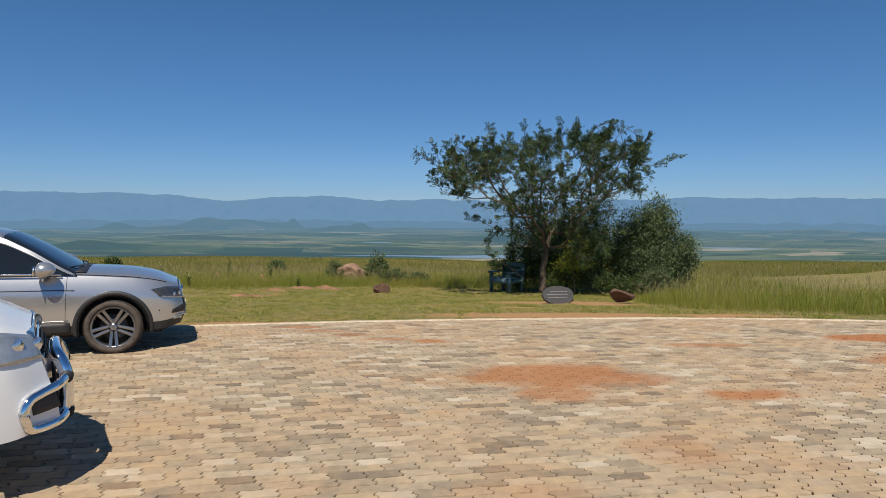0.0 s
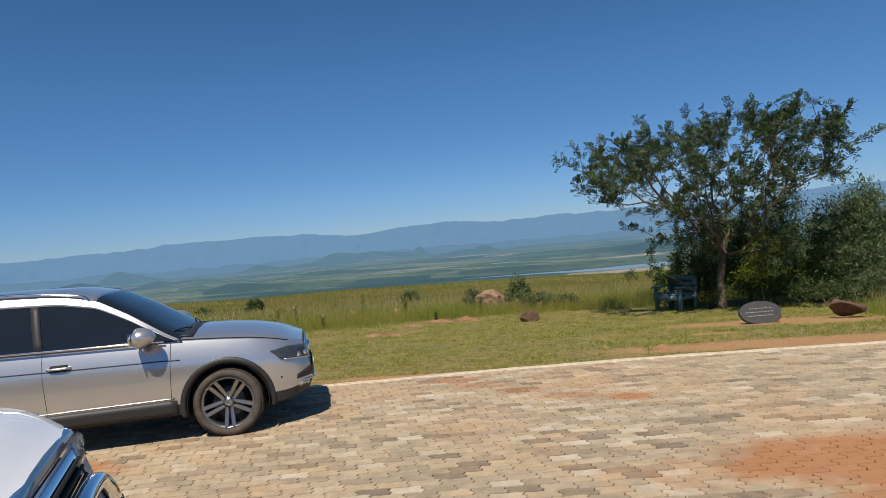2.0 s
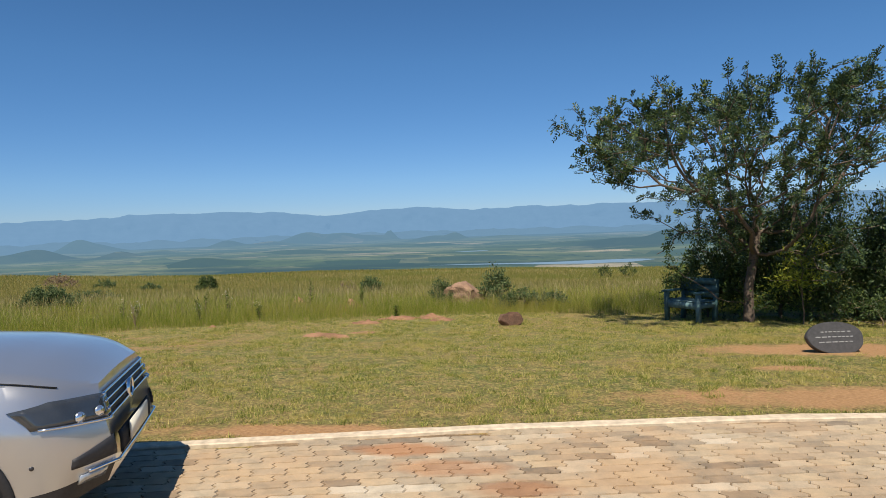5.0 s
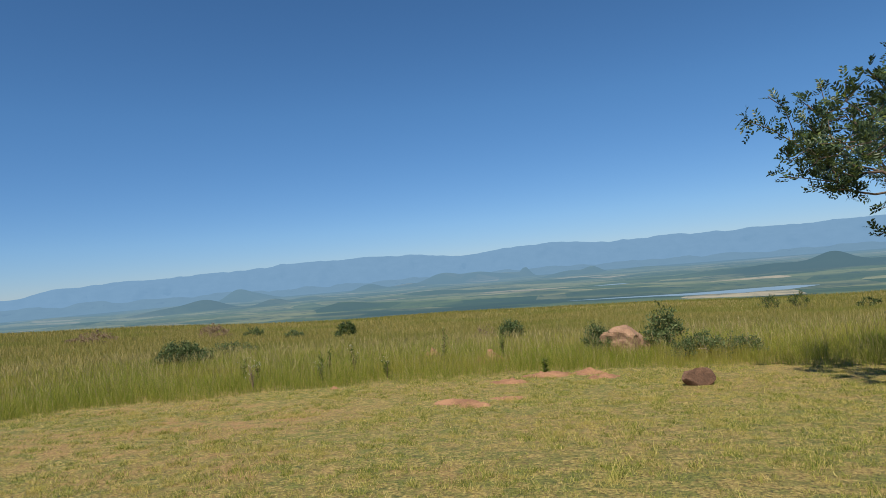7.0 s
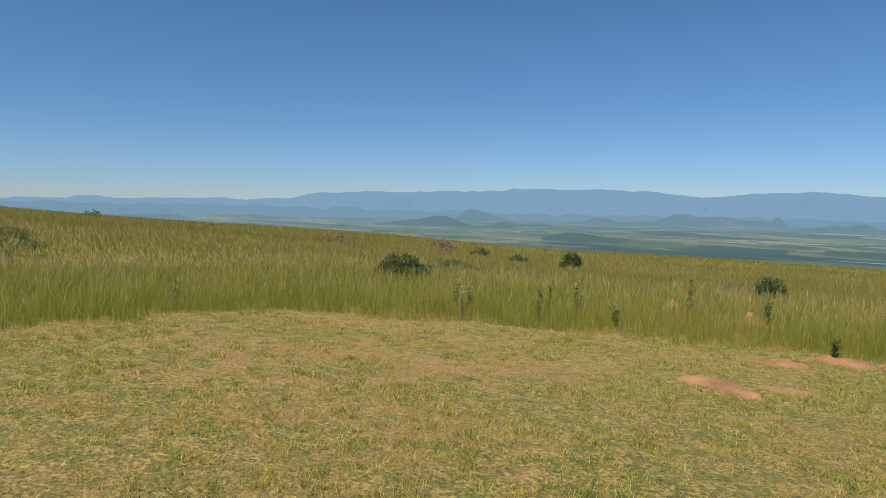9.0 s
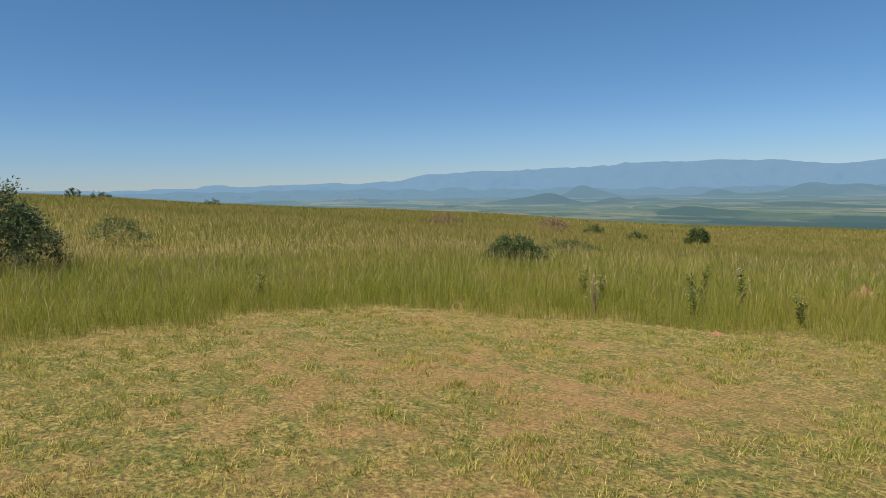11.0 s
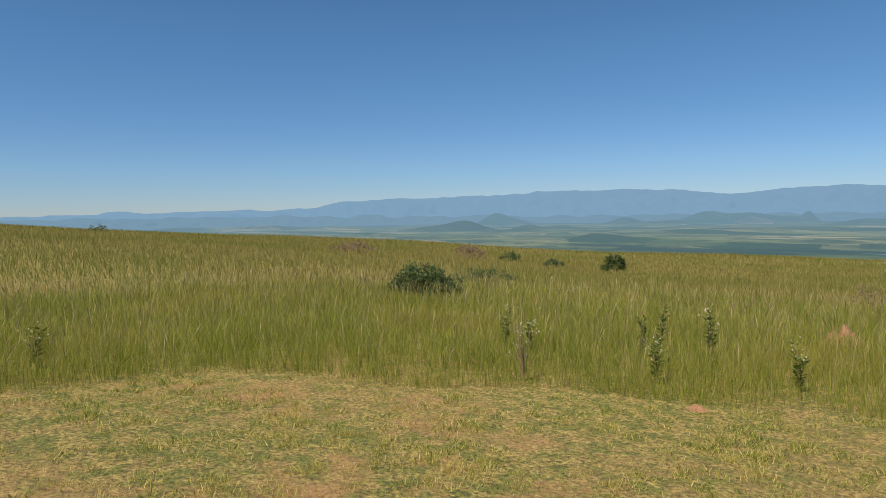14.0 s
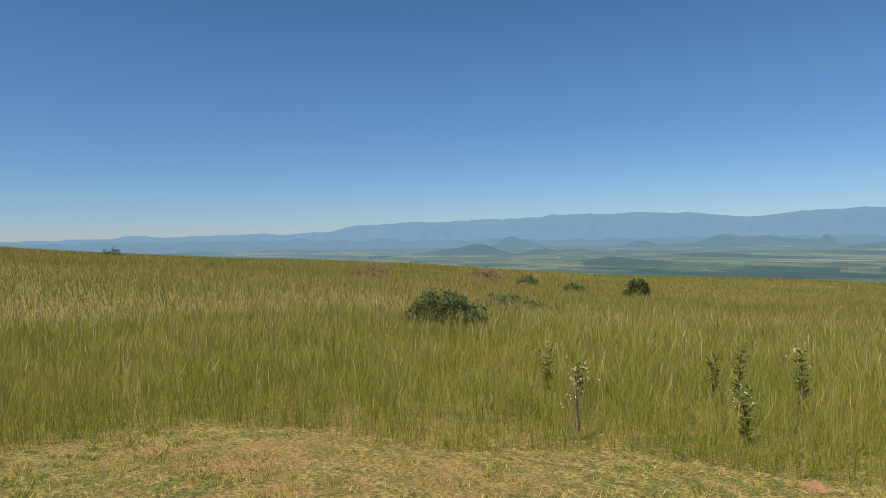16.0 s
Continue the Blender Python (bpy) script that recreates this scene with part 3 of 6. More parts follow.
# ---------------------------------------------------------------- grass
def blades(name, x, y, height, width, lean, material, label, rng, bent=True, lift=-0.01, parent=None):
    """Many blades of grass in one mesh: each a tapered strip, bent at the middle."""
    n = len(x)
    z = ground_z(x, y) + lift
    a = rng.uniform(0, 2 * np.pi, n)
    d = rng.uniform(0, 2 * np.pi, n)
    lx, ly = np.cos(d) * lean * height, np.sin(d) * lean * height
    wx, wy = np.cos(a) * width / 2, np.sin(a) * width / 2
    if bent:
        v = np.empty((n, 5, 3), np.float32)
        for i, (sx, f, g) in enumerate(((-1, 0, 0), (1, 0, 0), (0.8, 0.55, 0.3), (-0.8, 0.55, 0.3), (0, 1, 1))):
            v[:, i, 0], v[:, i, 1], v[:, i, 2] = x + sx * wx + lx * g, y + sx * wy + ly * g, z + height * f * (1 - 0.12 * g)
        base = (np.arange(n) * 5)[:, None]
        loops = (base + np.array([0, 1, 2, 3, 3, 2, 4])).ravel()
        sizes = np.tile([4, 3], n)
    else:
        v = np.empty((n, 3, 3), np.float32)
        for i, (sx, f, g) in enumerate(((-1, 0, 0), (1, 0, 0), (0, 1, 1))):
            v[:, i, 0], v[:, i, 1], v[:, i, 2] = x + sx * wx + lx * g, y + sx * wy + ly * g, z + height * f
        loops = np.arange(n * 3)
        sizes = np.full(n, 3)
    ob = new(name, big_mesh(name, v.reshape(-1, 3), loops, sizes, material))
    ob.parent = parent
    return tagged(ob, label, "grass", kind="stuff")


def patchiness(x, y, scale, seed):
    return np.array([noise.noise((a * scale, b * scale, seed)) for a, b in zip(x, y)])


def tufted(rng, count, x0, x1, y0, y1, per, spread):
    """Points in tufts."""
    cx, cy = rng.uniform(x0, x1, count // per), rng.uniform(y0, y1, count // per)
    return (np.repeat(cx, per) + rng.normal(0, spread, len(cx) * per), np.repeat(cy, per) + rng.normal(0, spread, len(cy) * per))


def stalks(x, y, h, d, rng):
    """Thin stems with feathery seed heads, standing over the blades."""
    n = len(x)
    z = ground_z(x, y)
    t = rng.uniform(0, 2 * np.pi, n)
    lean = rng.uniform(0.05, 0.4, n) * h
    tx, ty, tz = x + np.cos(t) * lean, y + np.sin(t) * lean, z + h
    mx, my, mz = x + np.cos(t) * lean * 0.45, y + np.sin(t) * lean * 0.45, z + h * 0.7
    w = 0.0009 * (1 + d / 8)
    k = 0.0026 * (1 + d / 9)
    a = rng.uniform(0, np.pi, n)
    cx, cy = np.cos(a), np.sin(a)
    v = np.empty((n, 7, 3), np.float32)
    for i, (px, py, pz, o) in enumerate(((x, y, z, -w), (x, y, z, w), (mx, my, mz, w), (mx, my, mz, -w), ((mx + tx) / 2, (my + ty) / 2, (mz + tz) / 2, k), ((mx + tx) / 2, (my + ty) / 2, (mz + tz) / 2, -k), (tx, ty, tz, 0))):
        v[:, i, 0], v[:, i, 1], v[:, i, 2] = px + cx * o, py + cy * o, pz
    loops = ((np.arange(n) * 7)[:, None] + np.array([0, 1, 2, 3, 3, 2, 4, 5, 5, 4, 6])).ravel()
    ob = new("grass_stalks", big_mesh("grass_stalks", v.reshape(-1, 3), loops, np.tile([4, 4, 3], n), M_SEED))
    tagged(ob, "thin straw-coloured grass stalks with seed heads", "grass", kind="stuff")


def grow_grass():
    rng = np.random.default_rng(11)
    # tall veld near the lawn
    x, y = tufted(rng, 820000, -22, 11, 7, 33, 10, 0.085)
    keep = ~inside_lawn(x + 0.12 * np.sin(3 * y), y + 0.12 * np.sin(2.7 * x))
    x, y = x[keep], y[keep]
    d = foot_distance(x, y)
    view = (np.degrees(np.arctan2(-(x + 5), y - 6)) < 88) & ~((x > 2.4) & (x < 6.6) & (y > 17.6) & (y < 20.6))
    keep = view & (rng.random(len(x)) < np.clip(1.1 - d / 13, 0.3, 1) * (d < 13))
    x, y, d = x[keep], y[keep], d[keep]
    p = patchiness(x, y, 0.6, 2.0) + 0.7 * patchiness(x, y, 1.7, 6.0)
    h = rng.uniform(0.14, 0.46, len(x)) * (1 + 0.38 * p) * np.clip(0.6 + d * 0.5, 0.6, 1)
    w = rng.uniform(0.0024, 0.0046, len(x)) * (1 + d / 10)
    blades("tall_grass", x, y, h, w, rng.uniform(0.05, 0.8, len(x)), M_TALL, "knee-high green and straw veld grass beside the lawn", rng)
    pick = rng.random(len(x)) < 0.08
    stalks(x[pick], y[pick], h[pick] * 1.1 + 0.14, d[pick], rng)
    # the veld farther out
    r = 12 + 104 * rng.random(450000) ** 0.8
    a = np.radians(rng.uniform(-42, 95, len(r)))
    x, y = -4 - r * np.sin(a), 12 + r * np.cos(a)
    keep = ~inside_lawn(x, y) & (foot_distance(x, y) > 7.5) & ~((x > 2.4) & (x < 6.6) & (y > 17.6) & (y < 20.6))
    x, y, r = x[keep], y[keep], r[keep]
    p = patchiness(x, y, 0.15, 5.0) + 0.6 * patchiness(x, y, 0.5, 3.0)
    h = rng.uniform(0.15, 0.45, len(x)) * (1 + 0.3 * p)
    blades("veld_grass", x, y, h, 0.0045 + r * 0.0005, rng.uniform(0.1, 0.6, len(x)), M_FARGRASS, "wide veld of green and straw grass running to the crest", rng, bent=False)
    # mown lawn
    x, y = tufted(rng, 760000, -14, 7, 9.8, 21.6, 22, 0.032)
    keep = inside_lawn(x, y) & (y > np.interp(x, KX, KY) + 0.12)
    x, y = x[keep], y[keep]
    p = 0.7 * patchiness(x, y, 1.1, 9.0) + 0.9 * patchiness(x, y, 4.6, 4.0)
    bare = np.zeros(len(x), bool)
    for bx, by, rx, ry in BARE:
        bare |= ((x - bx) / rx) ** 2 + ((y - by) / ry) ** 2 + 0.9 * p + rng.normal(0, 0.15, len(x)) < 1.15
    dry = np.clip(1.4 - ((x + 9) / 5) ** 2 - ((y - 16.5) / 3.6) ** 2, 0, 1)
    keep = (rng.random(len(x)) < np.clip(0.68 - 0.3 * dry + 1.5 * p, 0.06, 1)) & ~bare
    x, y = x[keep], y[keep]
    h = rng.uniform(0.015, 0.055, len(x)) * (1 + 0.6 * p[keep])
    blades("lawn_grass", x, y, h, rng.uniform(0.004, 0.009, len(x)), rng.uniform(0.2, 1.2, len(x)), M_TURF, "short dry mown lawn, thin over red soil", rng, bent=False)


# ---------------------------------------------------------------- rocks and mounds
def rock_bm(rx, ry, rz, seed, chop=0.35, cuts=7):
    """An angular rock: a ball cut by random planes, then roughened."""
    rnd = random.Random(seed)
    bm = bmesh.new()
    bmesh.ops.create_icosphere(bm, subdivisions=4, radius=1.0)
    planes = []
    for _ in range(cuts):
        n = Vector((rnd.gauss(0, 1), rnd.gauss(0, 1), rnd.gauss(0, 0.7))).normalized()
        planes.append((n, rnd.uniform(1 - chop, 0.92)))
    for v in bm.verts:
        for n, d in planes:
            k = v.co.dot(n) - d
            if k > 0:
                v.co -= n * k * 0.93
        v.co *= 1 + 0.09 * noise.fractal(v.co * 2.6 + Vector((seed, 0, 0)), 1.0, 2.0, 5)
        v.co = Vector((v.co.x * rx, v.co.y * ry, v.co.z * rz))
    return bm


def rock(name, x, y, rx, ry, rz, sink, turn, seed, material, label, chop=0.35):
    ob = part(name, rock_bm(rx, ry, rz, seed, chop), material, smooth=False)
    ob.matrix_world = pose(x, y, float(ground_z(x, y)) + rz - sink, 0, 0, turn)
    return tagged(ob, label, "rock")


rock("rock", -1.72, 19.15, 0.26, 0.2, 0.17, 0.05, 20, 3, M_ROCK, "small angular red-brown rock lying on the lawn", 0.75)
rock("rock", 4.0, 14.5, 0.29, 0.26, 0.21, 0.04, -10, 8, M_ROCK, "dark red-brown rock at the edge of bare earth", 0.75)
rock("boulder", -3.15, 24.1, 0.68, 0.5, 0.38, 0.08, 15, 15, M_BOULDER, "pale orange boulder standing in the tall grass", 0.6)


def mound(x, y, rx, ry, h, seed):
    bm = bmesh.new()
    bmesh.ops.create_grid(bm, x_segments=26, y_segments=20, size=1.0)
    for v in bm.verts:
        r = math.hypot(v.co.x, v.co.y) * (1 + 0.25 * noise.noise((v.co.x * 1.5 + seed, v.co.y * 1.5, 0)))
        k = max(0.0, 1 - r) ** 0.7
        px, py = x + v.co.x * rx, y + v.co.y * ry
        lump = 0.6 + 0.5 * noise.fractal((v.co.x * 3 + seed, v.co.y * 3, 1), 1.0, 2.0, 4)
        v.co = (v.co.x * rx, v.co.y * ry, float(ground_z(px, py)) - float(ground_z(x, y)) - 0.02 + h * k * lump + (0.0 if k > 0 else -0.03))
    ob = part("soil_mound", bm, M_MOUND)
    ob.matrix_world = pose(x, y, float(ground_z(x, y)))
    return tagged(ob, "low crumbly mound of red soil in the grass", "mound", "soil mounds")


for i, (x, y, rx, ry, h) in enumerate([(-5.35, 17.75, 0.42, 0.3, 0.12), (-4.95, 17.45, 0.32, 0.25, 0.12), (-4.55, 18.1, 0.4, 0.22, 0.08), (-5.0, 19.9, 0.42, 0.28, 0.14), (-4.45, 20.7, 0.55, 0.32, 0.16), (-3.7, 20.9, 0.36, 0.3, 0.15), (-3.35, 20.3, 0.35, 0.25, 0.12), (-8.5, 19.56, 0.13, 0.11, 0.09), (-6.3, 23.4, 0.5, 0.4, 0.4), (-8.2, 24.4, 0.35, 0.3, 0.45)]):
    mound(x, y, rx, ry, h, i * 3.7)


# ---------------------------------------------------------------- small mesh tools
def ribbon(path, radius, sides=8, caps=True, taper=None, flat=1.0):
    """A round bar along a path of points."""
    bm = bmesh.new()
    pts = [Vector(p) for p in path]
    rings = []
    up = Vector((0, 0, 1))
    for i, p in enumerate(pts):
        d = (pts[min(i + 1, len(pts) - 1)] - pts[max(i - 1, 0)]).normalized()
        s = d.cross(up)
        s = s.normalized() if s.length > 0.05 else Vector((1, 0, 0))
        u = s.cross(d).normalized()
        r = radius if taper is None else radius + (taper - radius) * i / (len(pts) - 1)
        rings.append([bm.verts.new(p + (s * math.cos(2 * math.pi * k / sides) + u * flat * math.sin(2 * math.pi * k / sides)) * r) for k in range(sides)])
    for a, b in zip(rings, rings[1:]):
        for k in range(sides):
            bm.faces.new((a[k], a[(k + 1) % sides], b[(k + 1) % sides], b[k]))
    if caps:
        bm.faces.new(rings[0][::-1])
        bm.faces.new(rings[-1])
    return bm


def curve_pts(ctrl, n=24):
    """A smooth line through control points (Catmull-Rom)."""
    c = [Vector(p) for p in ctrl]
    c = [c[0] * 2 - c[1]] + c + [c[-1] * 2 - c[-2]]
    out, seg = [], len(c) - 3
    for i in range(n + 1):
        t = i / n * seg
        k = min(int(t), seg - 1)
        t -= k
        a, b, d, e = c[k:k + 4]
        out.append(0.5 * ((2 * b) + (d - a) * t + (2 * a - 5 * b + 4 * d - e) * t * t + (3 * b - a - 3 * d + e) * t ** 3))
    return out


def box_bm(sx, sy, sz, at=(0, 0, 0), bevel=0.01, turn=None):
    bm = bmesh.new()
    bmesh.ops.create_cube(bm, size=1.0)
    for v in bm.verts:
        v.co = Vector((v.co.x * sx, v.co.y * sy, v.co.z * sz))
    if bevel:
        bmesh.ops.bevel(bm, geom=bm.edges[:], offset=bevel, segments=2, affect="EDGES")
    m = Matrix.Translation(at) @ (turn if turn else Matrix.Identity(4))
    bmesh.ops.transform(bm, matrix=m, verts=bm.verts)
    return bm


def lathe(profile, steps=40, axis="Y"):
    """A turned shape: (radius, along) pairs about the axle (y)."""
    bm = bmesh.new()
    rings = []
    for k in range(steps):
        a = 2 * math.pi * k / steps
        rings.append([bm.verts.new((r * math.cos(a), o, r * math.sin(a))) for r, o in profile])
    for k in range(steps):
        a, b = rings[k], rings[(k + 1) % steps]
        for i in range(len(profile) - 1):
            bm.faces.new((a[i], a[i + 1], b[i + 1], b[i]))
    bmesh.ops.recalc_face_normals(bm, faces=bm.faces)
    return bm


def patch_bm(grid, thick=0.0):
    """A surface through a grid of points, given thickness."""
    bm = bmesh.new()
    vs = [[bm.verts.new(p) for p in row] for row in grid]
    for a, b in zip(vs, vs[1:]):
        for i in range(len(a) - 1):
            bm.faces.new((a[i], a[i + 1], b[i + 1], b[i]))
    bmesh.ops.recalc_face_normals(bm, faces=bm.faces)
    if thick:
        bmesh.ops.solidify(bm, geom=bm.faces[:], thickness=thick)
    return bm


# ---------------------------------------------------------------- vehicles
M_SILVER = plain("silver_paint", (0.55, 0.552, 0.555), 0.28, 0.75, 0.02, 300, 0, 0.8)
M_WHITE = plain("white_paint", (0.74, 0.75, 0.76), 0.4, 0.0, 0.03, 6, 0, 0.7)
M_GLASS = plain("tinted_glass", (0.012, 0.016, 0.02), 0.03, 0.0, 0.1, 3)
M_BLACK = plain("black_plastic", (0.025, 0.025, 0.027), 0.55, 0, 0.2, 60, 0.002)
# near-black for dark parts, and for shade painted into gaps, cups and wells
M_DARK = plain("black_and_recess_shade", (0.008, 0.008, 0.008), 0.8, 0, 0.2, 20)
M_CHROME = plain("chrome", (0.85, 0.85, 0.86), 0.08, 1.0, 0.02, 8)
M_TYRE = plain("tyre_rubber", (0.075, 0.06, 0.048), 0.9, 0, 0.3, 18, 0.003)
M_RIM = plain("machined_alloy", (0.32, 0.32, 0.33), 0.3, 0.9, 0.06, 20)
M_RIMDARK = plain("grey_alloy", (0.07, 0.07, 0.075), 0.4, 0.6, 0.1, 20)
M_LAMP = plain("lamp_lens", (0.04, 0.045, 0.05), 0.05, 0.0, 0.2, 12, 0, 1.0)
M_LAMPCLEAR = plain("clear_lamp_lens", (0.42, 0.45, 0.47), 0.08, 0.5, 0.25, 12, 0, 1.0)
M_LED = plain("lamp_reflector", (0.75, 0.77, 0.8), 0.15, 0.9, 0.1, 30)
M_GUARD = plain("smoked_guard", (0.05, 0.10, 0.19), 0.08, 0.2, 0.1, 8, 0, 1.0)
M_PLATE = plain("number_plate", (0.75, 0.72, 0.6), 0.5, 0, 0.05, 10)


def interp(s, table):
    t = np.array(table, float)
    return float(np.interp(s, t[:, 0], t[:, 1]))


def smooth_table(table, n=120):
    """Rounds a table's corners."""
    t = np.array(table, float)
    xs = np.linspace(t[0, 0], t[-1, 0], n)
    ys = np.interp(xs, t[:, 0], t[:, 1])
    k = np.array([1, 2, 3, 4, 3, 2, 1], float)
    pad = np.concatenate((np.full(3, ys[0]), ys, np.full(3, ys[-1])))
    sm = np.convolve(pad, k / k.sum(), "valid")
    return list(zip(xs, sm))


class Shell:
    """The painted body of a vehicle: half sections along its length, s metres behind the nose."""

    def __init__(self, length, width, bottom, belt, crown, nose, front):
        self.length = length
        self.w, self.b, self.z, self.c = smooth_table(width), smooth_table(bottom), smooth_table(belt), smooth_table(crown)
        self.nose, self.front = nose, front

    def section(self, s):
        w, b, z, c = interp(s, self.w), interp(s, self.b), interp(s, self.z), interp(s, self.c)
        pts = [(0.0, b), (w * 0.80, b), (w * 0.955, b + 0.035), (w * 0.968, b + 0.14), (w * 0.985, b + (z - b) * 0.40), (w * 1.0, b + (z - b) * 0.62), (w * 0.992, b + (z - b) * 0.70), (w * 0.972, b + (z - b) * 0.78), (w * 0.945, b + (z - b) * 0.88), (w * 0.912, z - 0.022), (w * 0.86, z + 0.004), (w * 0.72, z + 0.3 * c), (w * 0.4, z + 0.8 * c), (0.0, z + c)]
        return pts

    def point(self, s, k):
        """Point k of the section at s, in vehicle axes (x forward from the front axle, y to the left: the right side is minus)."""
        y, z = self.section(s)[k]
        lean = self.nose * max(0.0, z - 0.52) * max(0.0, 1 - s / 0.6) + 0.5 * max(0.0, 0.42 - z) * max(0.0, 1 - s / 0.5)
        return Vector((self.front - s - lean, -y, z))

    def side(self, s, z):
        """The right flank at that height."""
        sec = self.section(s)
        for (y0, z0), (y1, z1) in zip(sec[2:], sec[3:]):
            if z0 <= z <= z1:
                f = (z - z0) / max(1e-6, z1 - z0)
                lean = self.nose * max(0.0, z - 0.52) * max(0.0, 1 - s / 0.6) + 0.5 * max(0.0, 0.42 - z) * max(0.0, 1 - s / 0.5)
                return Vector((self.front - s - lean, -(y0 + (y1 - y0) * f), z))
        return self.point(s, 9)

    def bm(self):
        bm = bmesh.new()
        ss = np.concatenate((np.linspace(0, 0.5, 22), np.linspace(0.55, self.length - 0.4, 60), np.linspace(self.length - 0.36, self.length, 12)))
        n = len(self.section(0.0))
        rings = []
        for s in ss:
            right = [self.point(s, k) for k in range(n)]
            left = [Vector((p.x, -p.y, p.z)) for p in right[1:-1]][::-1]
            rings.append([bm.verts.new(p) for p in right + left])
        m = len(rings[0])
        for a, b in zip(rings, rings[1:]):
            for k in range(m):
                bm.faces.new((a[k], b[k], b[(k + 1) % m], a[(k + 1) % m]))
        bm.faces.new(rings[0])
        bm.faces.new(rings[-1][::-1])
        bmesh.ops.recalc_face_normals(bm, faces=bm.faces)
        return bm


def cut_arches(bm, axles, radius, half, depth):
    """Takes the wheel wells out of a closed body."""
    me = bpy.data.meshes.new("body")
    bm.to_mesh(me)
    bm.free()
    ob = new("body", me)
    cut = bmesh.new()
    for x, z in axles:
        for side in (-1, 1):
            made = bmesh.ops.create_cone(cut, cap_ends=True, segments=48, radius1=radius, radius2=radius, depth=depth)
            bmesh.ops.transform(cut, matrix=Matrix.Translation((x, side * half, z)) @ Matrix.Rotation(radians(90), 4, "X"), verts=made["verts"])
    cm = bpy.data.meshes.new("cut")
    cut.to_mesh(cm)
    cut.free()
    cob = new("cut", cm)
    mod = ob.modifiers.new("wells", "BOOLEAN")
    mod.operation, mod.object, mod.solver = "DIFFERENCE", cob, "EXACT"
    done = bpy.data.meshes.new_from_object(ob.evaluated_get(bpy.context.evaluated_depsgraph_get()))
    bpy.data.objects.remove(ob)
    bpy.data.objects.remove(cob)
    return done


def wheel(parent, x, y, z, r, width, rim_r, spokes=5, turn=0.0, outward=-1):
    hub = new("wheel")
    hub.empty_display_size = 0.1
    hub.parent = parent
    hub.matrix_local = pose(x, y, z, 0, 0, turn if outward < 0 else 180 + turn)
    w = width / 2
    part("tyre", lathe([(rim_r, w * 0.8), (r * 0.86, w * 0.98), (r * 0.955, w * 0.86), (r * 0.992, w * 0.55), (r, 0), (r * 0.992, -w * 0.55), (r * 0.955, -w * 0.86), (r * 0.90, -w * 0.98), (r * 0.80, -w * 1.0), (rim_r + 0.012, -w * 0.93), (rim_r, -w * 0.80)], 64), M_TYRE, hub)
    bm = bmesh.new()
    for k in range(90):
        a = 2 * math.pi * k / 90
        for off, tilt in ((-w * 0.52, 18), (0.0, -14), (w * 0.52, 18)):
            made = bmesh.ops.create_cube(bm, size=1.0)
            bmesh.ops.transform(bm, matrix=Matrix.Rotation(-a, 4, "Y") @ Matrix.Translation((r * 0.995, off, 0)) @ Matrix.Rotation(radians(tilt), 4, "X") @ Matrix.Diagonal((0.006, w * 0.44, r * 0.05, 1)), verts=made["verts"])
    part("tread", bm, M_TYRE, hub, smooth=False)
    part("rim", lathe([(rim_r, w * 0.7), (rim_r * 0.93, w * 0.6), (rim_r * 0.90, -w * 0.55), (rim_r * 0.945, -w * 0.76), (rim_r * 1.0, -w * 0.82), (rim_r * 1.012, -w * 0.76)], 56), M_RIM, hub)
    part("brake_disc", lathe([(0.02, -0.01), (rim_r * 0.62, -0.012), (rim_r * 0.64, 0.02), (0.02, 0.02)], 40), M_RIMDARK, hub)
    # added near-black disc, stands in for the shade behind the spokes
    bm = bmesh.new()
    bmesh.ops.create_circle(bm, cap_ends=True, segments=40, radius=rim_r * 0.9)
    bmesh.ops.rotate(bm, matrix=Matrix.Rotation(radians(90), 3, "X"), verts=bm.verts)
    bmesh.ops.translate(bm, vec=(0, 0.03, 0), verts=bm.verts)
    bmesh.ops.solidify(bm, geom=bm.faces[:], thickness=0.01)
    part("wheel_shade_disc", bm, M_DARK, hub)
    for k in range(spokes):
        a = 2 * math.pi * k / spokes - math.pi / 2
        for off in (-1, 1):
            grid = []
            for i in range(7):
                f = i / 6
                rad = rim_r * (0.16 + 0.78 * f)
                half = rim_r * (0.07 + 0.04 * f - 0.02 * f * f)
                mid = off * rim_r * (0.085 + 0.06 * f)
                y0 = -w * (0.42 + 0.36 * f ** 1.5)
                grid.append([(rad, y0 + 0.012, mid - half), (rad, y0, mid - half * 0.75), (rad, y0 - 0.004, mid), (rad, y0, mid + half * 0.75), (rad, y0 + 0.012, mid + half)])
            bm = patch_bm(grid, 0.012)
            bmesh.ops.rotate(bm, matrix=Matrix.Rotation(-a, 3, "Y"), verts=bm.verts)
            part("spoke", bm, M_RIM, hub, smooth=False)
    part("hub_cap", lathe([(0.0005, -w * 0.62), (rim_r * 0.12, -w * 0.62), (rim_r * 0.15, -w * 0.55), (rim_r * 0.22, -w * 0.45), (rim_r * 0.22, -w * 0.2)], 30), M_RIM, hub)
    part("badge", lathe([(rim_r * 0.085, -w * 0.625), (rim_r * 0.085, -w * 0.65), (rim_r * 0.115, -w * 0.65), (rim_r * 0.115, -w * 0.62)], 24), M_CHROME, hub)
    for k in range(5):
        a = 2 * math.pi * (k + 0.5) / 5 + math.pi / 2
        bm = lathe([(0.0005, -0.012), (0.008, -0.012), (0.010, 0.008)], 10)
        bmesh.ops.translate(bm, vec=(rim_r * 0.19 * math.cos(a), -w * 0.46, rim_r * 0.19 * math.sin(a)), verts=bm.verts)
        part("wheel_bolt", bm, M_DARK, hub)
    return hub


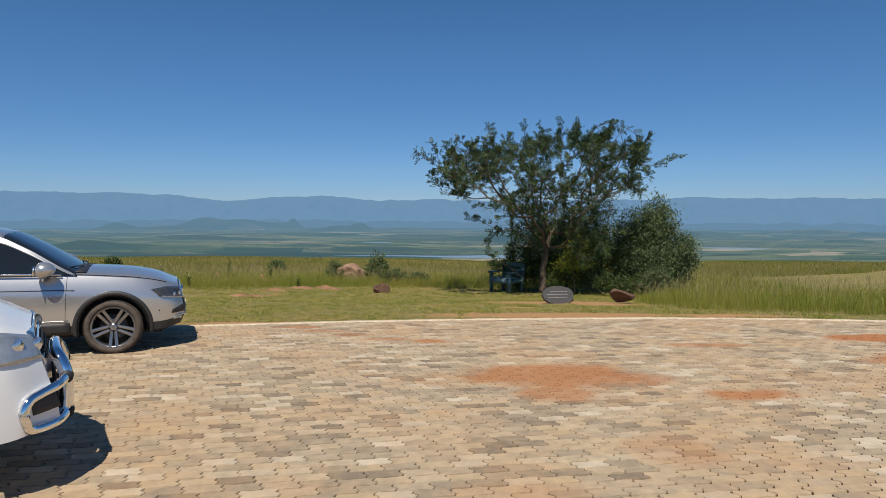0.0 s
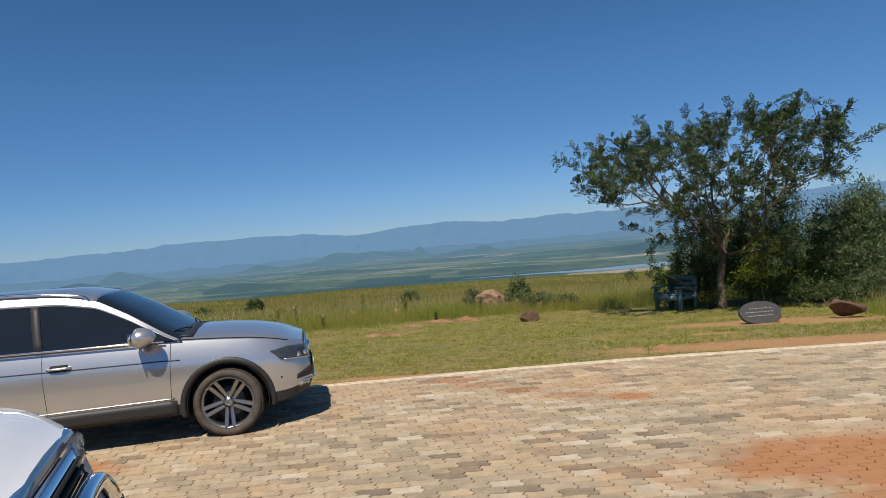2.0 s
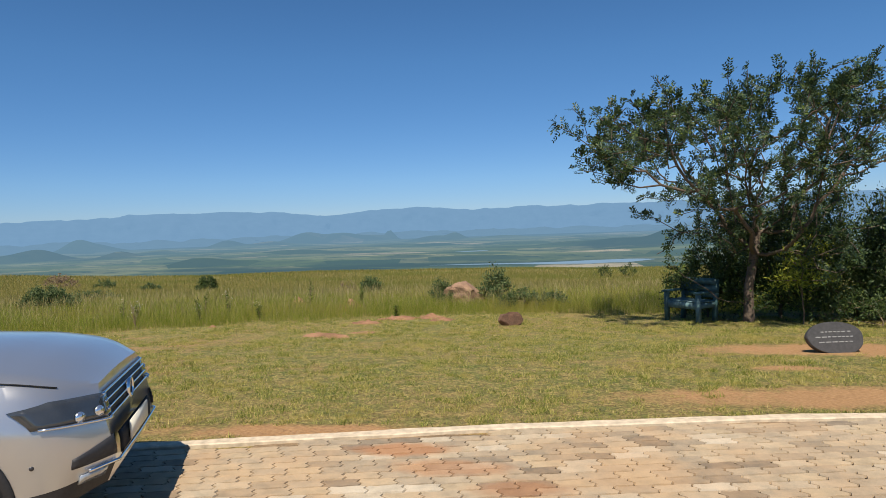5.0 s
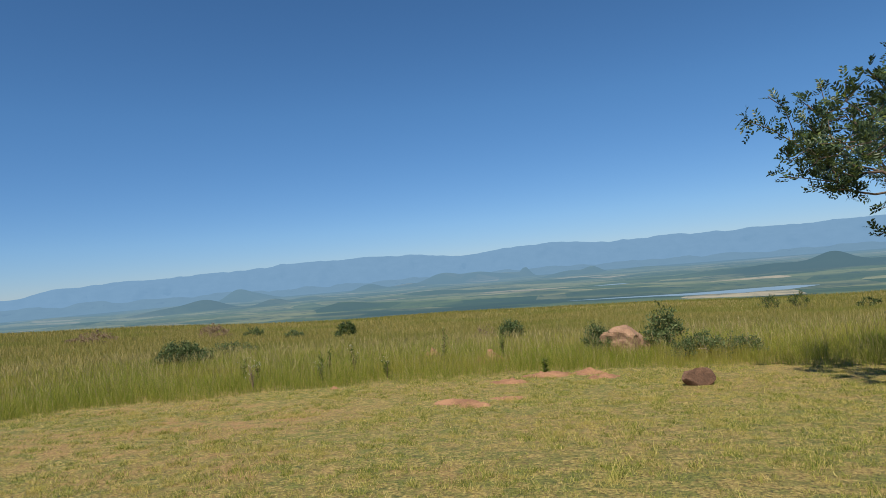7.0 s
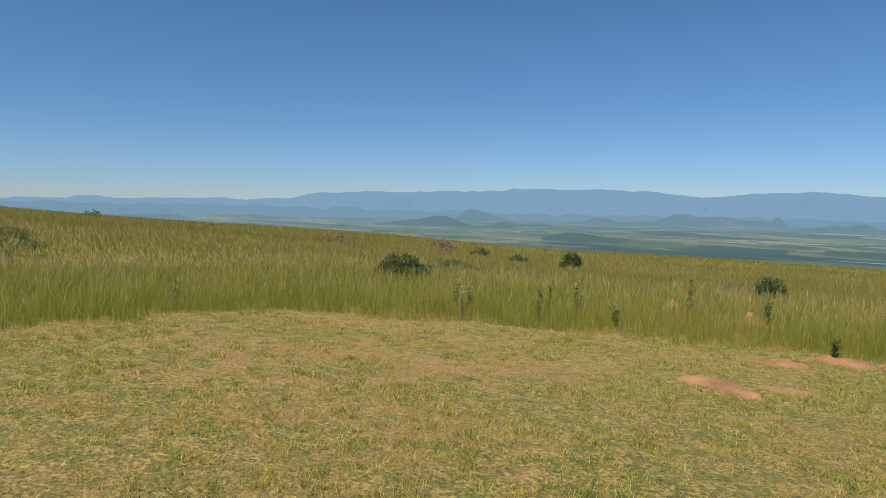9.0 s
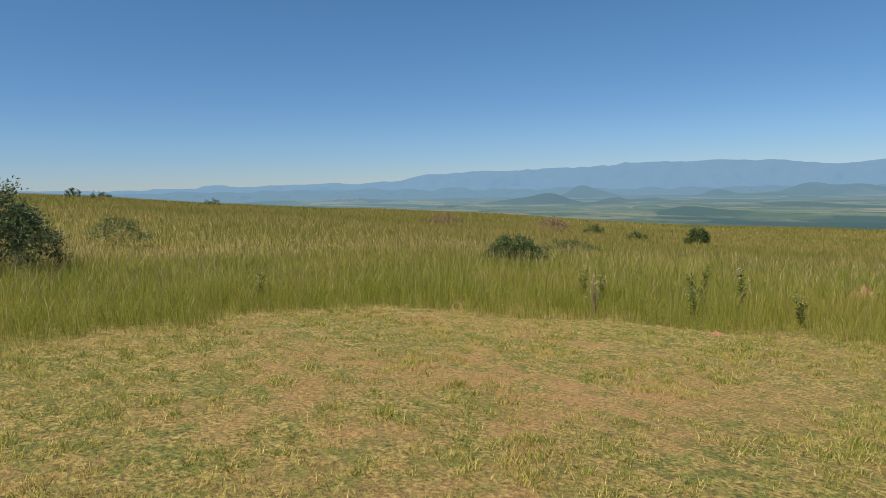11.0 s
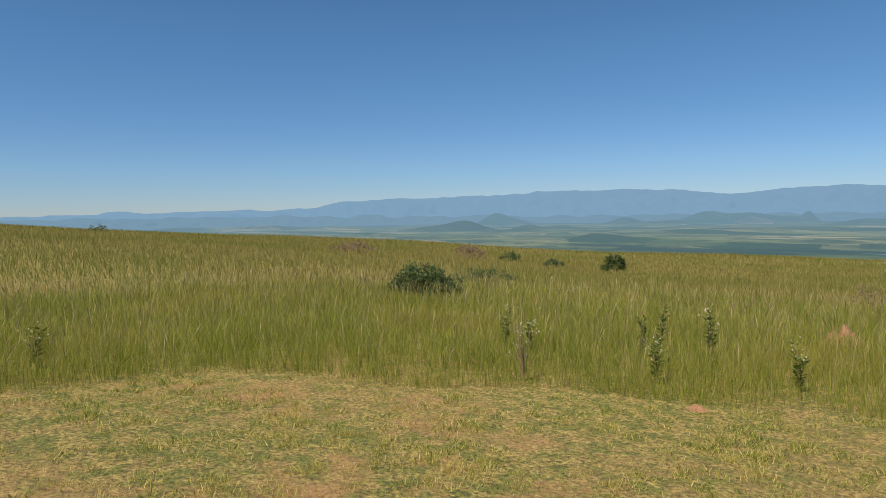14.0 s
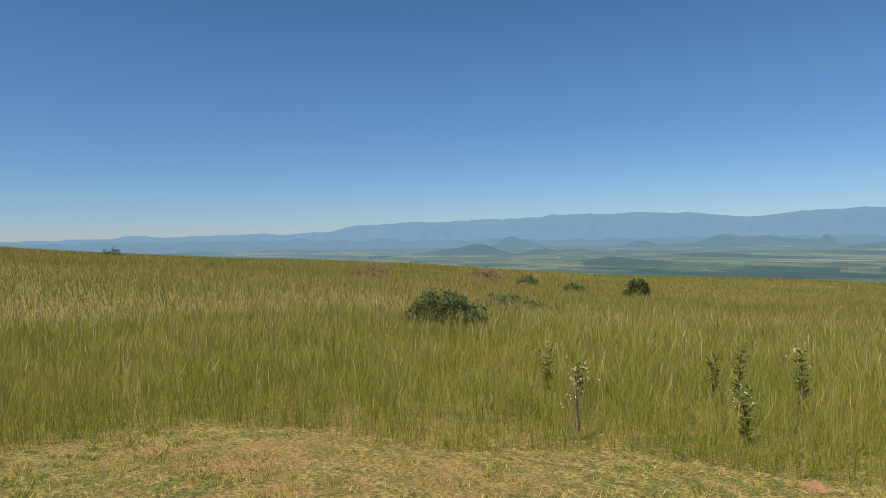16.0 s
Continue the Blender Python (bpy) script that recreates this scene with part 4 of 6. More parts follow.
def flank_panel(sh, ss, zs, lift, thick):
    """A panel that lies on the right flank."""
    grid = []
    for s in ss:
        row = []
        for z in zs:
            p = sh.side(s, z)
            row.append((p.x, p.y - lift, p.z))
        grid.append(row)
    return patch_bm(grid, thick)


def mirrored(bm):
    bmesh.ops.scale(bm, vec=(1, -1, 1), verts=bm.verts)
    bmesh.ops.reverse_faces(bm, faces=bm.faces)
    return bm


def both(name, make, material, parent, label="", smooth=True):
    """The same part on the right and on the left."""
    a = part(name, make(), material, parent, label, smooth)
    b = part(name, mirrored(make()), material, parent, label, smooth)
    return a, b


def silver_suv():
    car = thing("car", (SUV_X, SUV_Y, float(ground_z(SUV_X, SUV_Y)) + 0.026), "parked silver sport utility car with black cladding and alloy wheels", "car", turn=SUV_TURN)
    F = 0.85
    sh = Shell(4.49, [(0, .50), (.03, .61), (.08, .71), (.16, .79), (.3, .855), (.5, .89), (.8, .908), (1.2, .915), (3.6, .915), (4.1, .89), (4.4, .83), (4.49, .76)],
               [(0, .30), (.2, .25), (.6, .235), (1.2, .25), (3.4, .25), (3.8, .27), (4.3, .36), (4.49, .42)],
               [(0, .84), (.10, .88), (.3, .94), (.6, .985), (1.0, 1.02), (1.4, 1.045), (2.2, 1.06), (3.4, 1.09), (4.2, 1.13), (4.49, 1.12)],
               [(0, .01), (.2, .05), (.8, .07), (1.3, .06), (1.8, .03), (4.49, .02)], 0.24, F)
    axles = [(0.0, 0.345), (-2.68, 0.345)]
    me = cut_arches(sh.bm(), axles, 0.415, 0.86, 0.52)
    me.materials.clear()
    me.materials.append(M_SILVER)
    me.shade_smooth()
    me.set_sharp_from_angle(angle=radians(34))
    me.materials.append(M_BLACK)
    for p in me.polygons:
        c = p.center
        if c.z < 0.36 or (c.x > 0.3 and c.z < 0.45) or abs(c.y) < 0.7 and c.z < 0.6 and -3.2 < c.x < 0.45:
            p.material_index = 1
    body = part("body", me, M_SILVER, car)
    # greenhouse
    roof = smooth_table([(1.22, 1.045), (1.4, 1.14), (1.75, 1.37), (2.05, 1.535), (2.4, 1.61), (3.0, 1.635), (3.6, 1.62), (4.0, 1.57), (4.15, 1.48), (4.38, 1.20), (4.45, 1.13)], 160)

    def cab(s, f, lift=0.0):
        """The cabin's right side at s, f from the belt (0) to the roof's middle (2)."""
        zb, zr = interp(s, sh.z) - 0.01, interp(s, roof)
        wb = interp(s, sh.w) * 0.94
        wt = wb - 0.32 * (zr - zb) - 0.02
        if f <= 1:
            y = wb + (wt - wb) * (f + 0.10 * math.sin(math.pi * f) * -1)
            return Vector((F - s, -(y + lift), zb + (zr - 0.06 - zb) * f))
        g = f - 1
        return Vector((F - s, -wt * math.cos(g * math.pi / 2) ** 0.55 if g < 1 else 0.0, zr - 0.06 + 0.075 * math.sin(g * math.pi / 2) + lift))
    ss = list(np.linspace(1.25, 2.1, 20)) + list(np.linspace(2.15, 4.0, 24)) + list(np.linspace(4.05, 4.44, 10))
    fs = [0, .2, .4, .6, .8, 1.0, 1.12, 1.3, 1.5, 1.75, 2.0]

    def cabin():
        rows = []
        for s in ss:
            r = [cab(s, f) for f in fs]
            rows.append(r + [Vector((p.x, -p.y, p.z)) for p in r[-2::-1]])
        return patch_bm(rows)
    part("cabin_glass", cabin(), M_GLASS, car, "dark tinted windows and windscreen")

    def roof_panel():
        rows = []
        for s in [v for v in ss if 2.04 < v < 4.12]:
            r = [cab(s, f, 0.006) for f in (0.93, 1.0, 1.12, 1.3, 1.5, 1.75, 2.0)]
            rows.append(r + [Vector((p.x, -p.y, p.z)) for p in r[-2::-1]])
        return patch_bm(rows, 0.01)
    part("roof", roof_panel(), M_SILVER, car)
    # pillars: one curved strip from the bonnet's corner over the doors to the tail
    both("roof_pillar", lambda: patch_bm([[cab(s, max(0.0, f), 0.009) for f in (0.87 - k, 0.91 - k * .5, 0.96, 1.03, 1.10)] for s in list(np.linspace(1.27, 2.1, 22)) + list(np.linspace(2.2, 4.2, 24)) for k in [0.12 * max(0.0, (1.9 - s))]], 0.008), M_SILVER, car)
    both("rear_pillar", lambda: patch_bm([[cab(s, f, 0.011) for f in np.linspace(max(0.02, 1.9 - (s - 3.55) * 3.3) if s < 4.1 else 0.0, 1.0, 8)] for s in np.linspace(3.83, 4.36, 10)], 0.008), M_SILVER, car)
    both("door_pillar", lambda: patch_bm([[cab(s + 0.06 * f, f, 0.008) for f in np.linspace(0.0, 0.9, 7)] for s in (2.52, 2.56, 2.60)], 0.004), M_BLACK, car)
    both("window_trim", lambda: ribbon([cab(s, 0.005, 0.016) for s in np.linspace(1.42, 4.05, 50)], 0.011, 6), M_CHROME, car, "chrome window line")
    both("roof_rail", lambda: ribbon(curve_pts([cab(2.12, 1.06, 0.01), cab(2.25, 1.06, 0.04), cab(2.9, 1.06, 0.05), cab(3.7, 1.06, 0.04), cab(3.95, 1.06, 0.008)], 40), 0.018, 8, flat=0.8), M_CHROME, car, "bright roof rail")
    # cladding
    for ax in (0.0, -2.68):
        def arch(ax=ax):
            rows = []
            for k in range(33):
                a = radians(-16 + 212 * k / 32)
                row = []
                for r in (0.408, 0.43, 0.463, 0.468):
                    x, z = ax + r * math.cos(a), 0.345 + r * math.sin(a)
                    z = max(z, 0.25)
                    p = sh.side(F - x, max(z, interp(F - x, sh.b) + 0.037))
                    row.append((x, p.y - (0.004 if r in (0.408, 0.468) else 0.016), z))
                rows.append(row)
            return patch_bm(rows, 0.012)
        both("arch_cladding", arch, M_BLACK, car)

        def liner(ax=ax):
            rows = []
            for k in range(25):
                a = radians(-15 + 210 * k / 24)
                rows.append([(ax + 0.405 * math.cos(a), y, 0.345 + 0.405 * math.sin(a)) for y in (-0.62, -0.72, -0.82, -0.895)])
            return patch_bm(rows, 0.006)
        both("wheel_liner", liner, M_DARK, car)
    both("sill_cladding", lambda: flank_panel(sh, np.linspace(1.34, 3.12, 24), (0.292, 0.33, 0.38, 0.43), 0.014, 0.012), M_BLACK, car)
    both("door_trim", lambda: ribbon([sh.side(s, 0.455) + Vector((0, -0.006, 0)) for s in np.linspace(1.36, 3.1, 40)], 0.006, 6, flat=1.2), M_RIM, car, "bright door strip")
    both("shoulder_line", lambda: ribbon([sh.side(s, interp(s, sh.z) - 0.205) + Vector((0, 0.002, 0)) for s in np.linspace(1.28, 4.0, 60)], 0.008, 5), M_BLACK, car)

    def seam(s0, s1, za, zb):
        return ribbon([sh.side(s0 + (s1 - s0) * f, za + (zb - za) * f) + Vector((0, 0.0008, 0)) for f in np.linspace(0, 1, 14)], 0.0035, 5)
    for s0, s1 in ((1.40, 1.36), (2.52, 2.54), (3.30, 3.55)):
        both("door_gap", lambda s0=s0, s1=s1: seam(s0, s1, 0.30, 1.01), M_DARK, car)
    both("bonnet_gap", lambda: ribbon([sh.point(s, 9) + Vector((0, 0.012, 0.014)) for s in np.linspace(0.16, 1.3, 40)], 0.004, 5), M_DARK, car)
    for s in (2.40, 3.38):
        hs = both("door_handle", lambda s=s: ribbon(curve_pts([sh.side(s - .12, .885) + Vector((0, .01, 0)), sh.side(s - .09, .885) + Vector((0, -.03, 0)), sh.side(s + .05, .885) + Vector((0, -.03, 0)), sh.side(s + .1, .885) + Vector((0, .01, 0))], 16), 0.014, 8, flat=0.9), M_SILVER, car)
        both("handle_cup", lambda s=s: ribbon([sh.side(s - .09 + .15 * f, .882) + Vector((0, .004, 0)) for f in np.linspace(0, 1, 8)], 0.036, 10), M_DARK, car)

    # mirrors
    def mirror_shell():
        bm = bmesh.new()
        bmesh.ops.create_uvsphere(bm, u_segments=28, v_segments=16, radius=1.0)
        for v in bm.verts:
            k = 1.0 if v.co.x > 0 else 0.55
            v.co = Vector((v.co.x * 0.12 * k, v.co.y * 0.115, v.co.z * 0.085 * (1 - 0.25 * v.co.x * (v.co.z < 0))))
        bmesh.ops.scale(bm, vec=(1.2, 1.1, 1.15), verts=bm.verts)
        bmesh.ops.translate(bm, vec=(F - 1.60, -1.02, 1.11), verts=bm.verts)
        return bm
    for sgn, shell in ((1, part("wing_mirror", mirror_shell(), M_SILVER, car)), (-1, part("wing_mirror", mirrored(mirror_shell()), M_SILVER, car))):
        bm = ribbon(curve_pts([(F - 1.58, -0.86, 1.04), (F - 1.59, -0.93, 1.03), (F - 1.61, -1.0, 1.05)], 10), 0.035, 8, flat=0.7)
        part("mirror_foot", bm if sgn > 0 else mirrored(bm), M_BLACK, shell)
        bm = box_bm(0.012, 0.2, 0.12, (F - 1.685, -1.02, 1.10), 0.004)
        part("mirror_glass", bm if sgn > 0 else mirrored(bm), M_CHROME, shell)

    # face of the car
    def nose_at(y, z, lift=0.0):
        """A place on the front, at y across and z high."""
        best, s = None, 0.0
        while s < 1.0:
            p = sh.side(s, z)
            if -p.y >= abs(y):
                best = p
                break
            s += 0.004
        best = best or sh.side(0.0, z)
        return Vector((best.x + lift, y, z))

    def face_strip(y0, y1, z0, z1, lift, thick, n=16, m=4, slant=0.0):
        rows = []
        for y in np.linspace(y0, y1, n):
            rows.append([nose_at(y, z + slant * abs(y), lift) for z in np.linspace(z0, z1, m)])
        return patch_bm(rows, thick)
    part("grille", face_strip(-0.47, 0.47, 0.66, 0.80, 0.006, 0.01), M_BLACK, car)
    for z in (0.672, 0.715, 0.758, 0.80):
        part("grille_bar", ribbon([nose_at(y, z, 0.015) for y in np.linspace(-0.52, 0.52, 30)], 0.007, 6), M_CHROME, car)

    def lamp():
        rows = []
        for f in np.linspace(0, 1, 16):
            y = -0.44 - 0.40 * f
            lo, hi = 0.665 + 0.05 * f, 0.80 + 0.045 * f - 0.03 * max(0, f - .8) * 5
            rows.append([nose_at(y, z, 0.012) + Vector((0, -0.010 * f, 0)) for z in np.linspace(lo, hi, 5)])
        return patch_bm(rows, 0.014)
    lamps = both("headlight", lamp, M_LAMP, car, "dark glossy headlight")
    for i, lp in enumerate(lamps):
        for f in (0.25, 0.55):
            bm = lathe([(0.0005, -0.004), (0.026, -0.004), (0.03, 0.006)], 18)
            bmesh.ops.rotate(bm, matrix=Matrix.Rotation(radians(60), 3, "Z"), verts=bm.verts)
            bmesh.ops.translate(bm, vec=nose_at(-0.50 - 0.345 * f, 0.725, 0.022) + Vector((0, -0.012 * f, 0)), verts=bm.verts)
            part("lamp_eye", bm if i == 0 else mirrored(bm), M_LED, lp)
        bm = ribbon([nose_at(-0.50 - 0.33 * f, 0.664 + 0.05 * f, 0.020) + Vector((0, -0.012 * f, 0)) for f in np.linspace(0, 1, 14)], 0.007, 6)
        part("lamp_strip", bm if i == 0 else mirrored(bm), M_LED, lp)
    part("air_intake", face_strip(-0.42, 0.42, 0.44, 0.56, 0.008, 0.01, 20), M_DARK, car)
    part("bumper_strip", ribbon([nose_at(y, 0.43 + 0.02 * abs(y), 0.018) for y in np.linspace(-0.70, 0.70, 36)], 0.009, 6), M_CHROME, car)

    def intake():
        rows = []
        for f in np.linspace(0, 1, 9):
            y = -0.54 - 0.22 * f
            rows.append([nose_at(y, z, 0.009) for z in np.linspace(0.475, 0.585 - 0.06 * f, 4)])
        return patch_bm(rows, 0.01)
    both("side_intake", intake, M_BLACK, car)
    both("fog_light", lambda: patch_bm([[nose_at(-0.60 - 0.13 * f, z, 0.016) for z in (0.385, 0.41, 0.43)] for f in np.linspace(0, 1, 6)], 0.012), M_LAMPCLEAR, car)
    bm = lathe([(0.05, -0.004), (0.05, -0.014), (0.062, -0.014), (0.062, 0.004)], 30)
    bmesh.ops.rotate(bm, matrix=Matrix.Rotation(radians(90), 3, "Z"), verts=bm.verts)
    bmesh.ops.translate(bm, vec=nose_at(0, 0.715, 0.02), verts=bm.verts)
    emblem = part("emblem", bm, M_CHROME, car, "round chrome emblem")
    part("emblem_disc", box_bm(0.008, 0.08, 0.08, nose_at(0, 0.715, 0.018), 0.003), M_RIM, emblem)
    part("number_plate", box_bm(0.012, 0.50, 0.11, nose_at(0, 0.515, 0.02), 0.003), M_PLATE, car)
    for dz in (0.035,):
        part("parking_sensor", lathe([(0.0005, -0.003), (0.011, -0.003), (0.012, 0.004)], 12), M_RIMDARK, car).matrix_local = Matrix.Translation(sh.side(0.31, 0.53)) @ Matrix.Rotation(radians(25), 4, "Z")
    both("wiper", lambda: ribbon(curve_pts([(F - 1.24, -0.30, 1.10), (F - 1.30, -0.5, 1.115), (F - 1.36, -0.70, 1.11)], 10), 0.009, 6), M_BLACK, car)
    part("cowl", patch_bm([[(F - s, y, interp(s, sh.z) + 0.062 - 0.07 * abs(y) ** 2) for y in np.linspace(-0.76, 0.76, 17)] for s in (1.16, 1.24, 1.30)], 0.006), M_BLACK, car)
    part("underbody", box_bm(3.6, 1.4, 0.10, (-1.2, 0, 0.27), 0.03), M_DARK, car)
    for x in (0.0, -2.68):
        wheel(car, x, -0.80, 0.345, 0.345, 0.235, 0.262, turn=-5 if x == 0 else 0)
        wheel(car, x, 0.80, 0.345, 0.345, 0.235, 0.262, turn=-5 if x == 0 else 0, outward=1)
    both("tail_light", lambda: flank_panel(sh, np.linspace(4.12, 4.44, 8), (0.90, 0.97, 1.04), 0.008, 0.01), plain("red_lens", (0.3, 0.01, 0.01), 0.1), car)
    return car


def white_pickup():
    car = thing("pickup_truck", (PICK_X, PICK_Y, float(ground_z(PICK_X, PICK_Y)) + 0.026), "parked white pickup truck with a chrome nudge bar", "truck", turn=PICK_TURN)
    F = 0.90
    sh = Shell(5.2, [(0, .54), (.04, .66), (.10, .75), (.2, .82), (.4, .87), (.8, .895), (1.2, .90), (4.8, .90), (5.2, .87)],
               [(0, .42), (.2, .36), (.6, .36), (1.2, .42), (4.6, .44), (5.2, .52)],
               [(0, .97), (.10, 1.02), (.3, 1.085), (.7, 1.135), (1.2, 1.16), (1.7, 1.18), (5.2, 1.18)],
               [(0, .02), (.2, .06), (.8, .085), (1.3, .07), (2.0, .03), (5.2, .0)], 0.30, F)
    me = cut_arches(sh.bm(), [(0.0, 0.385), (-3.095, 0.385)], 0.46, 0.84, 0.52)
    me.materials.clear()
    me.materials.append(M_WHITE)
    me.shade_smooth()
    me.set_sharp_from_angle(angle=radians(34))
    part("body", me, M_WHITE, car)
    roof = smooth_table([(1.30, 1.17), (1.5, 1.28), (2.0, 1.62), (2.3, 1.78), (2.8, 1.82), (3.4, 1.80), (3.62, 1.74), (3.72, 1.2)], 150)

    def cab(s, f, lift=0.0):
        zb, zr = interp(s, sh.z) - 0.01, interp(s, roof)
        wb = interp(s, sh.w) * 0.94
        wt = wb - 0.22 * (zr - zb) - 0.02
        if f <= 1:
            return Vector((F - s, -(wb + (wt - wb) * f + lift), zb + (zr - 0.06 - zb) * f))
        g = f - 1
        return Vector((F - s, -wt * math.cos(g * math.pi / 2) ** 0.55 if g < 1 else 0.0, zr - 0.06 + 0.07 * math.sin(g * math.pi / 2) + lift))
    ss = list(np.linspace(1.33, 2.3, 18)) + list(np.linspace(2.35, 3.6, 16)) + [3.64, 3.68, 3.71]
    fs = [0, .25, .5, .75, 1.0, 1.12, 1.3, 1.5, 1.75, 2.0]

    def full(fs, keep, lift, thick):
        rows = []
        for s in ss:
            if keep(s):
                r = [cab(s, f, lift) for f in fs]
                rows.append(r + [Vector((p.x, -p.y, p.z)) for p in r[-2::-1]])
        return patch_bm(rows, thick)
    part("cabin_glass", full(fs, lambda s: True, 0.0, 0.0), M_GLASS, car)
    part("roof", full([0.9, 1.0, 1.12, 1.3, 1.5, 1.75, 2.0], lambda s: 2.25 < s < 3.66, 0.006, 0.01), M_WHITE, car)
    both("roof_pillar", lambda: patch_bm([[cab(s, f, 0.009) for f in (0.78, 0.86, 0.95, 1.05, 1.1)] for s in np.linspace(1.35, 3.66, 40)], 0.008), M_WHITE, car)
    part("load_bed", box_bm(1.45, 1.55, 0.02, (F - 4.45, 0, 1.20), 0.006), M_BLACK, car)
    part("underbody", box_bm(4.2, 1.2, 0.12, (-1.6, 0, 0.42), 0.03), M_DARK, car)

    def nose_at(y, z, lift=0.0):
        best, s = None, 0.0
        while s < 1.2:
            p = sh.side(s, z)
            if -p.y >= abs(y):
                best = p
                break
            s += 0.004
        best = best or sh.side(0.0, z)
        return Vector((best.x + lift, y, z))

    def lamp():
        rows = []
        for f in np.linspace(0, 1, 18):
            y = -0.43 - 0.43 * f
            lo, hi = 0.835 + 0.015 * f, 0.945 + 0.125 * f - 0.05 * max(0.0, f - 0.75) * 4
            rows.append([nose_at(y, z, 0.010) + Vector((0, -0.012 * f, 0)) for z in np.linspace(lo, hi, 7)])
        return patch_bm(rows, 0.014)
    for i, lp in enumerate(both("headlight", lamp, M_LAMPCLEAR, car, "large clear swept headlight")):
        for f, r in ((0.3, 0.045), (0.62, 0.05)):
            bm = lathe([(0.0005, -0.006), (r * .7, -0.006), (r, 0.006)], 20)
            bmesh.ops.rotate(bm, matrix=Matrix.Rotation(radians(55), 3, "Z"), verts=bm.verts)
            bmesh.ops.translate(bm, vec=nose_at(-0.43 - 0.43 * f, 0.90 + 0.06 * f, 0.014) + Vector((0, -0.012 * f, 0)), verts=bm.verts)
            part("lamp_eye", bm if i == 0 else mirrored(bm), M_LED, lp)

    def strip_between(y0, y1, z0, z1, lift, thick, n=18, m=4):
        return patch_bm([[nose_at(y, z, lift) for z in np.linspace(z0, z1, m)] for y in np.linspace(y0, y1, n)], thick)
    part("grille", strip_between(-0.44, 0.44, 0.76, 0.92, 0.008, 0.012), M_CHROME, car)
    for z in (0.80, 0.84, 0.88):
        part("grille_slot", ribbon([nose_at(y, z, 0.021) for y in np.linspace(-0.38, 0.38, 20)], 0.010, 6), M_DARK, car)
    part("bonnet_guard", patch_bm([[nose_at(y, z, 0.012) for z in (0.945, 0.965, 0.985, 1.0)] for y in np.linspace(-0.56, 0.56, 30)], 0.008), M_GUARD, car, "smoked blue bonnet guard")
    part("lower_intake", strip_between(-0.40, 0.40, 0.46, 0.62, 0.006, 0.01), M_DARK, car)
    both("fog_recess", lambda: strip_between(-0.74, -0.58, 0.52, 0.62, 0.008, 0.01, 8), M_BLACK, car)
    both("bonnet_gap", lambda: ribbon([sh.point(s, 9) + Vector((0, 0.014, 0.012)) for s in np.linspace(0.2, 1.3, 40)], 0.005, 5), M_DARK, car)
    part("bonnet_lip", ribbon([nose_at(y, 0.965 + 0.055 * max(0.0, abs(y) - 0.42), 0.0) for y in np.linspace(-0.80, 0.80, 50)], 0.005, 5), M_DARK, car)
    part("number_plate", box_bm(0.012, 0.44, 0.11, (F + 0.03, 0, 0.62), 0.003), M_PLATE, car)
    # nudge bar, close before the nose
    B = F - 0.075
    half = [(B - 0.34, -0.37, 0.335), (B - 0.12, -0.36, 0.335), (B + 0.04, -0.35, 0.365), (B + 0.11, -0.345, 0.45), (B + 0.12, -0.34, 0.55), (B + 0.12, -0.33, 0.66), (B + 0.10, -0.315, 0.735), (B + 0.075, -0.27, 0.785), (B + 0.065, -0.12, 0.80)]
    bar = part("nudge_bar", ribbon(curve_pts(half + [(x, -y, z) for x, y, z in half[::-1]], 110), 0.042, 14), M_CHROME, car, "polished steel nudge bar")
    for sg in (-1, 1):
        loop = [(B + 0.12, .33, 0.655), (B + 0.10, .45, 0.655), (B + 0.06, .58, 0.65), (B - 0.02, .70, 0.64), (B - 0.085, .77, 0.615), (B - 0.11, .79, 0.535), (B - 0.085, .77, 0.45), (B - 0.02, .70, 0.43), (B + 0.06, .58, 0.425), (B + 0.10, .45, 0.425), (B + 0.12, .34, 0.425)]
        part("side_loop", ribbon(curve_pts([(x, sg * y, z) for x, y, z in loop], 60), 0.030, 12), M_CHROME, bar)
        for z in (0.655, 0.425):
            part("rubber_collar", ribbon([(B + 0.125, sg * .31, z), (B + 0.12, sg * .375, z)], 0.042, 12), M_BLACK, bar)
    for x in (0.0, -3.095):
        wheel(car, x, -0.79, 0.385, 0.385, 0.25, 0.22, 6)
        wheel(car, x, 0.79, 0.385, 0.385, 0.25, 0.22, 6, outward=1)

    def mirror_shell():
        bm = box_bm(0.10, 0.20, 0.17, (F - 1.72, -1.04, 1.18), 0.035)
        return bm
    both("wing_mirror", mirror_shell, M_CHROME, car)
    for s in (2.0, 2.95):
        both("door_gap", lambda s=s: ribbon([sh.side(s, z) + Vector((0, .001, 0)) for z in np.linspace(0.5, 1.05, 10)], 0.004, 5), M_DARK, car)
    return car


SUV_X, SUV_Y, SUV_TURN = -4.29, 8.76, 22.0
PICK_X, PICK_Y, PICK_TURN = -3.32, 3.997, 31.0
silver_suv().scale = (0.94, 0.94, 0.94)
white_pickup().scale = (0.94, 0.94, 0.94)


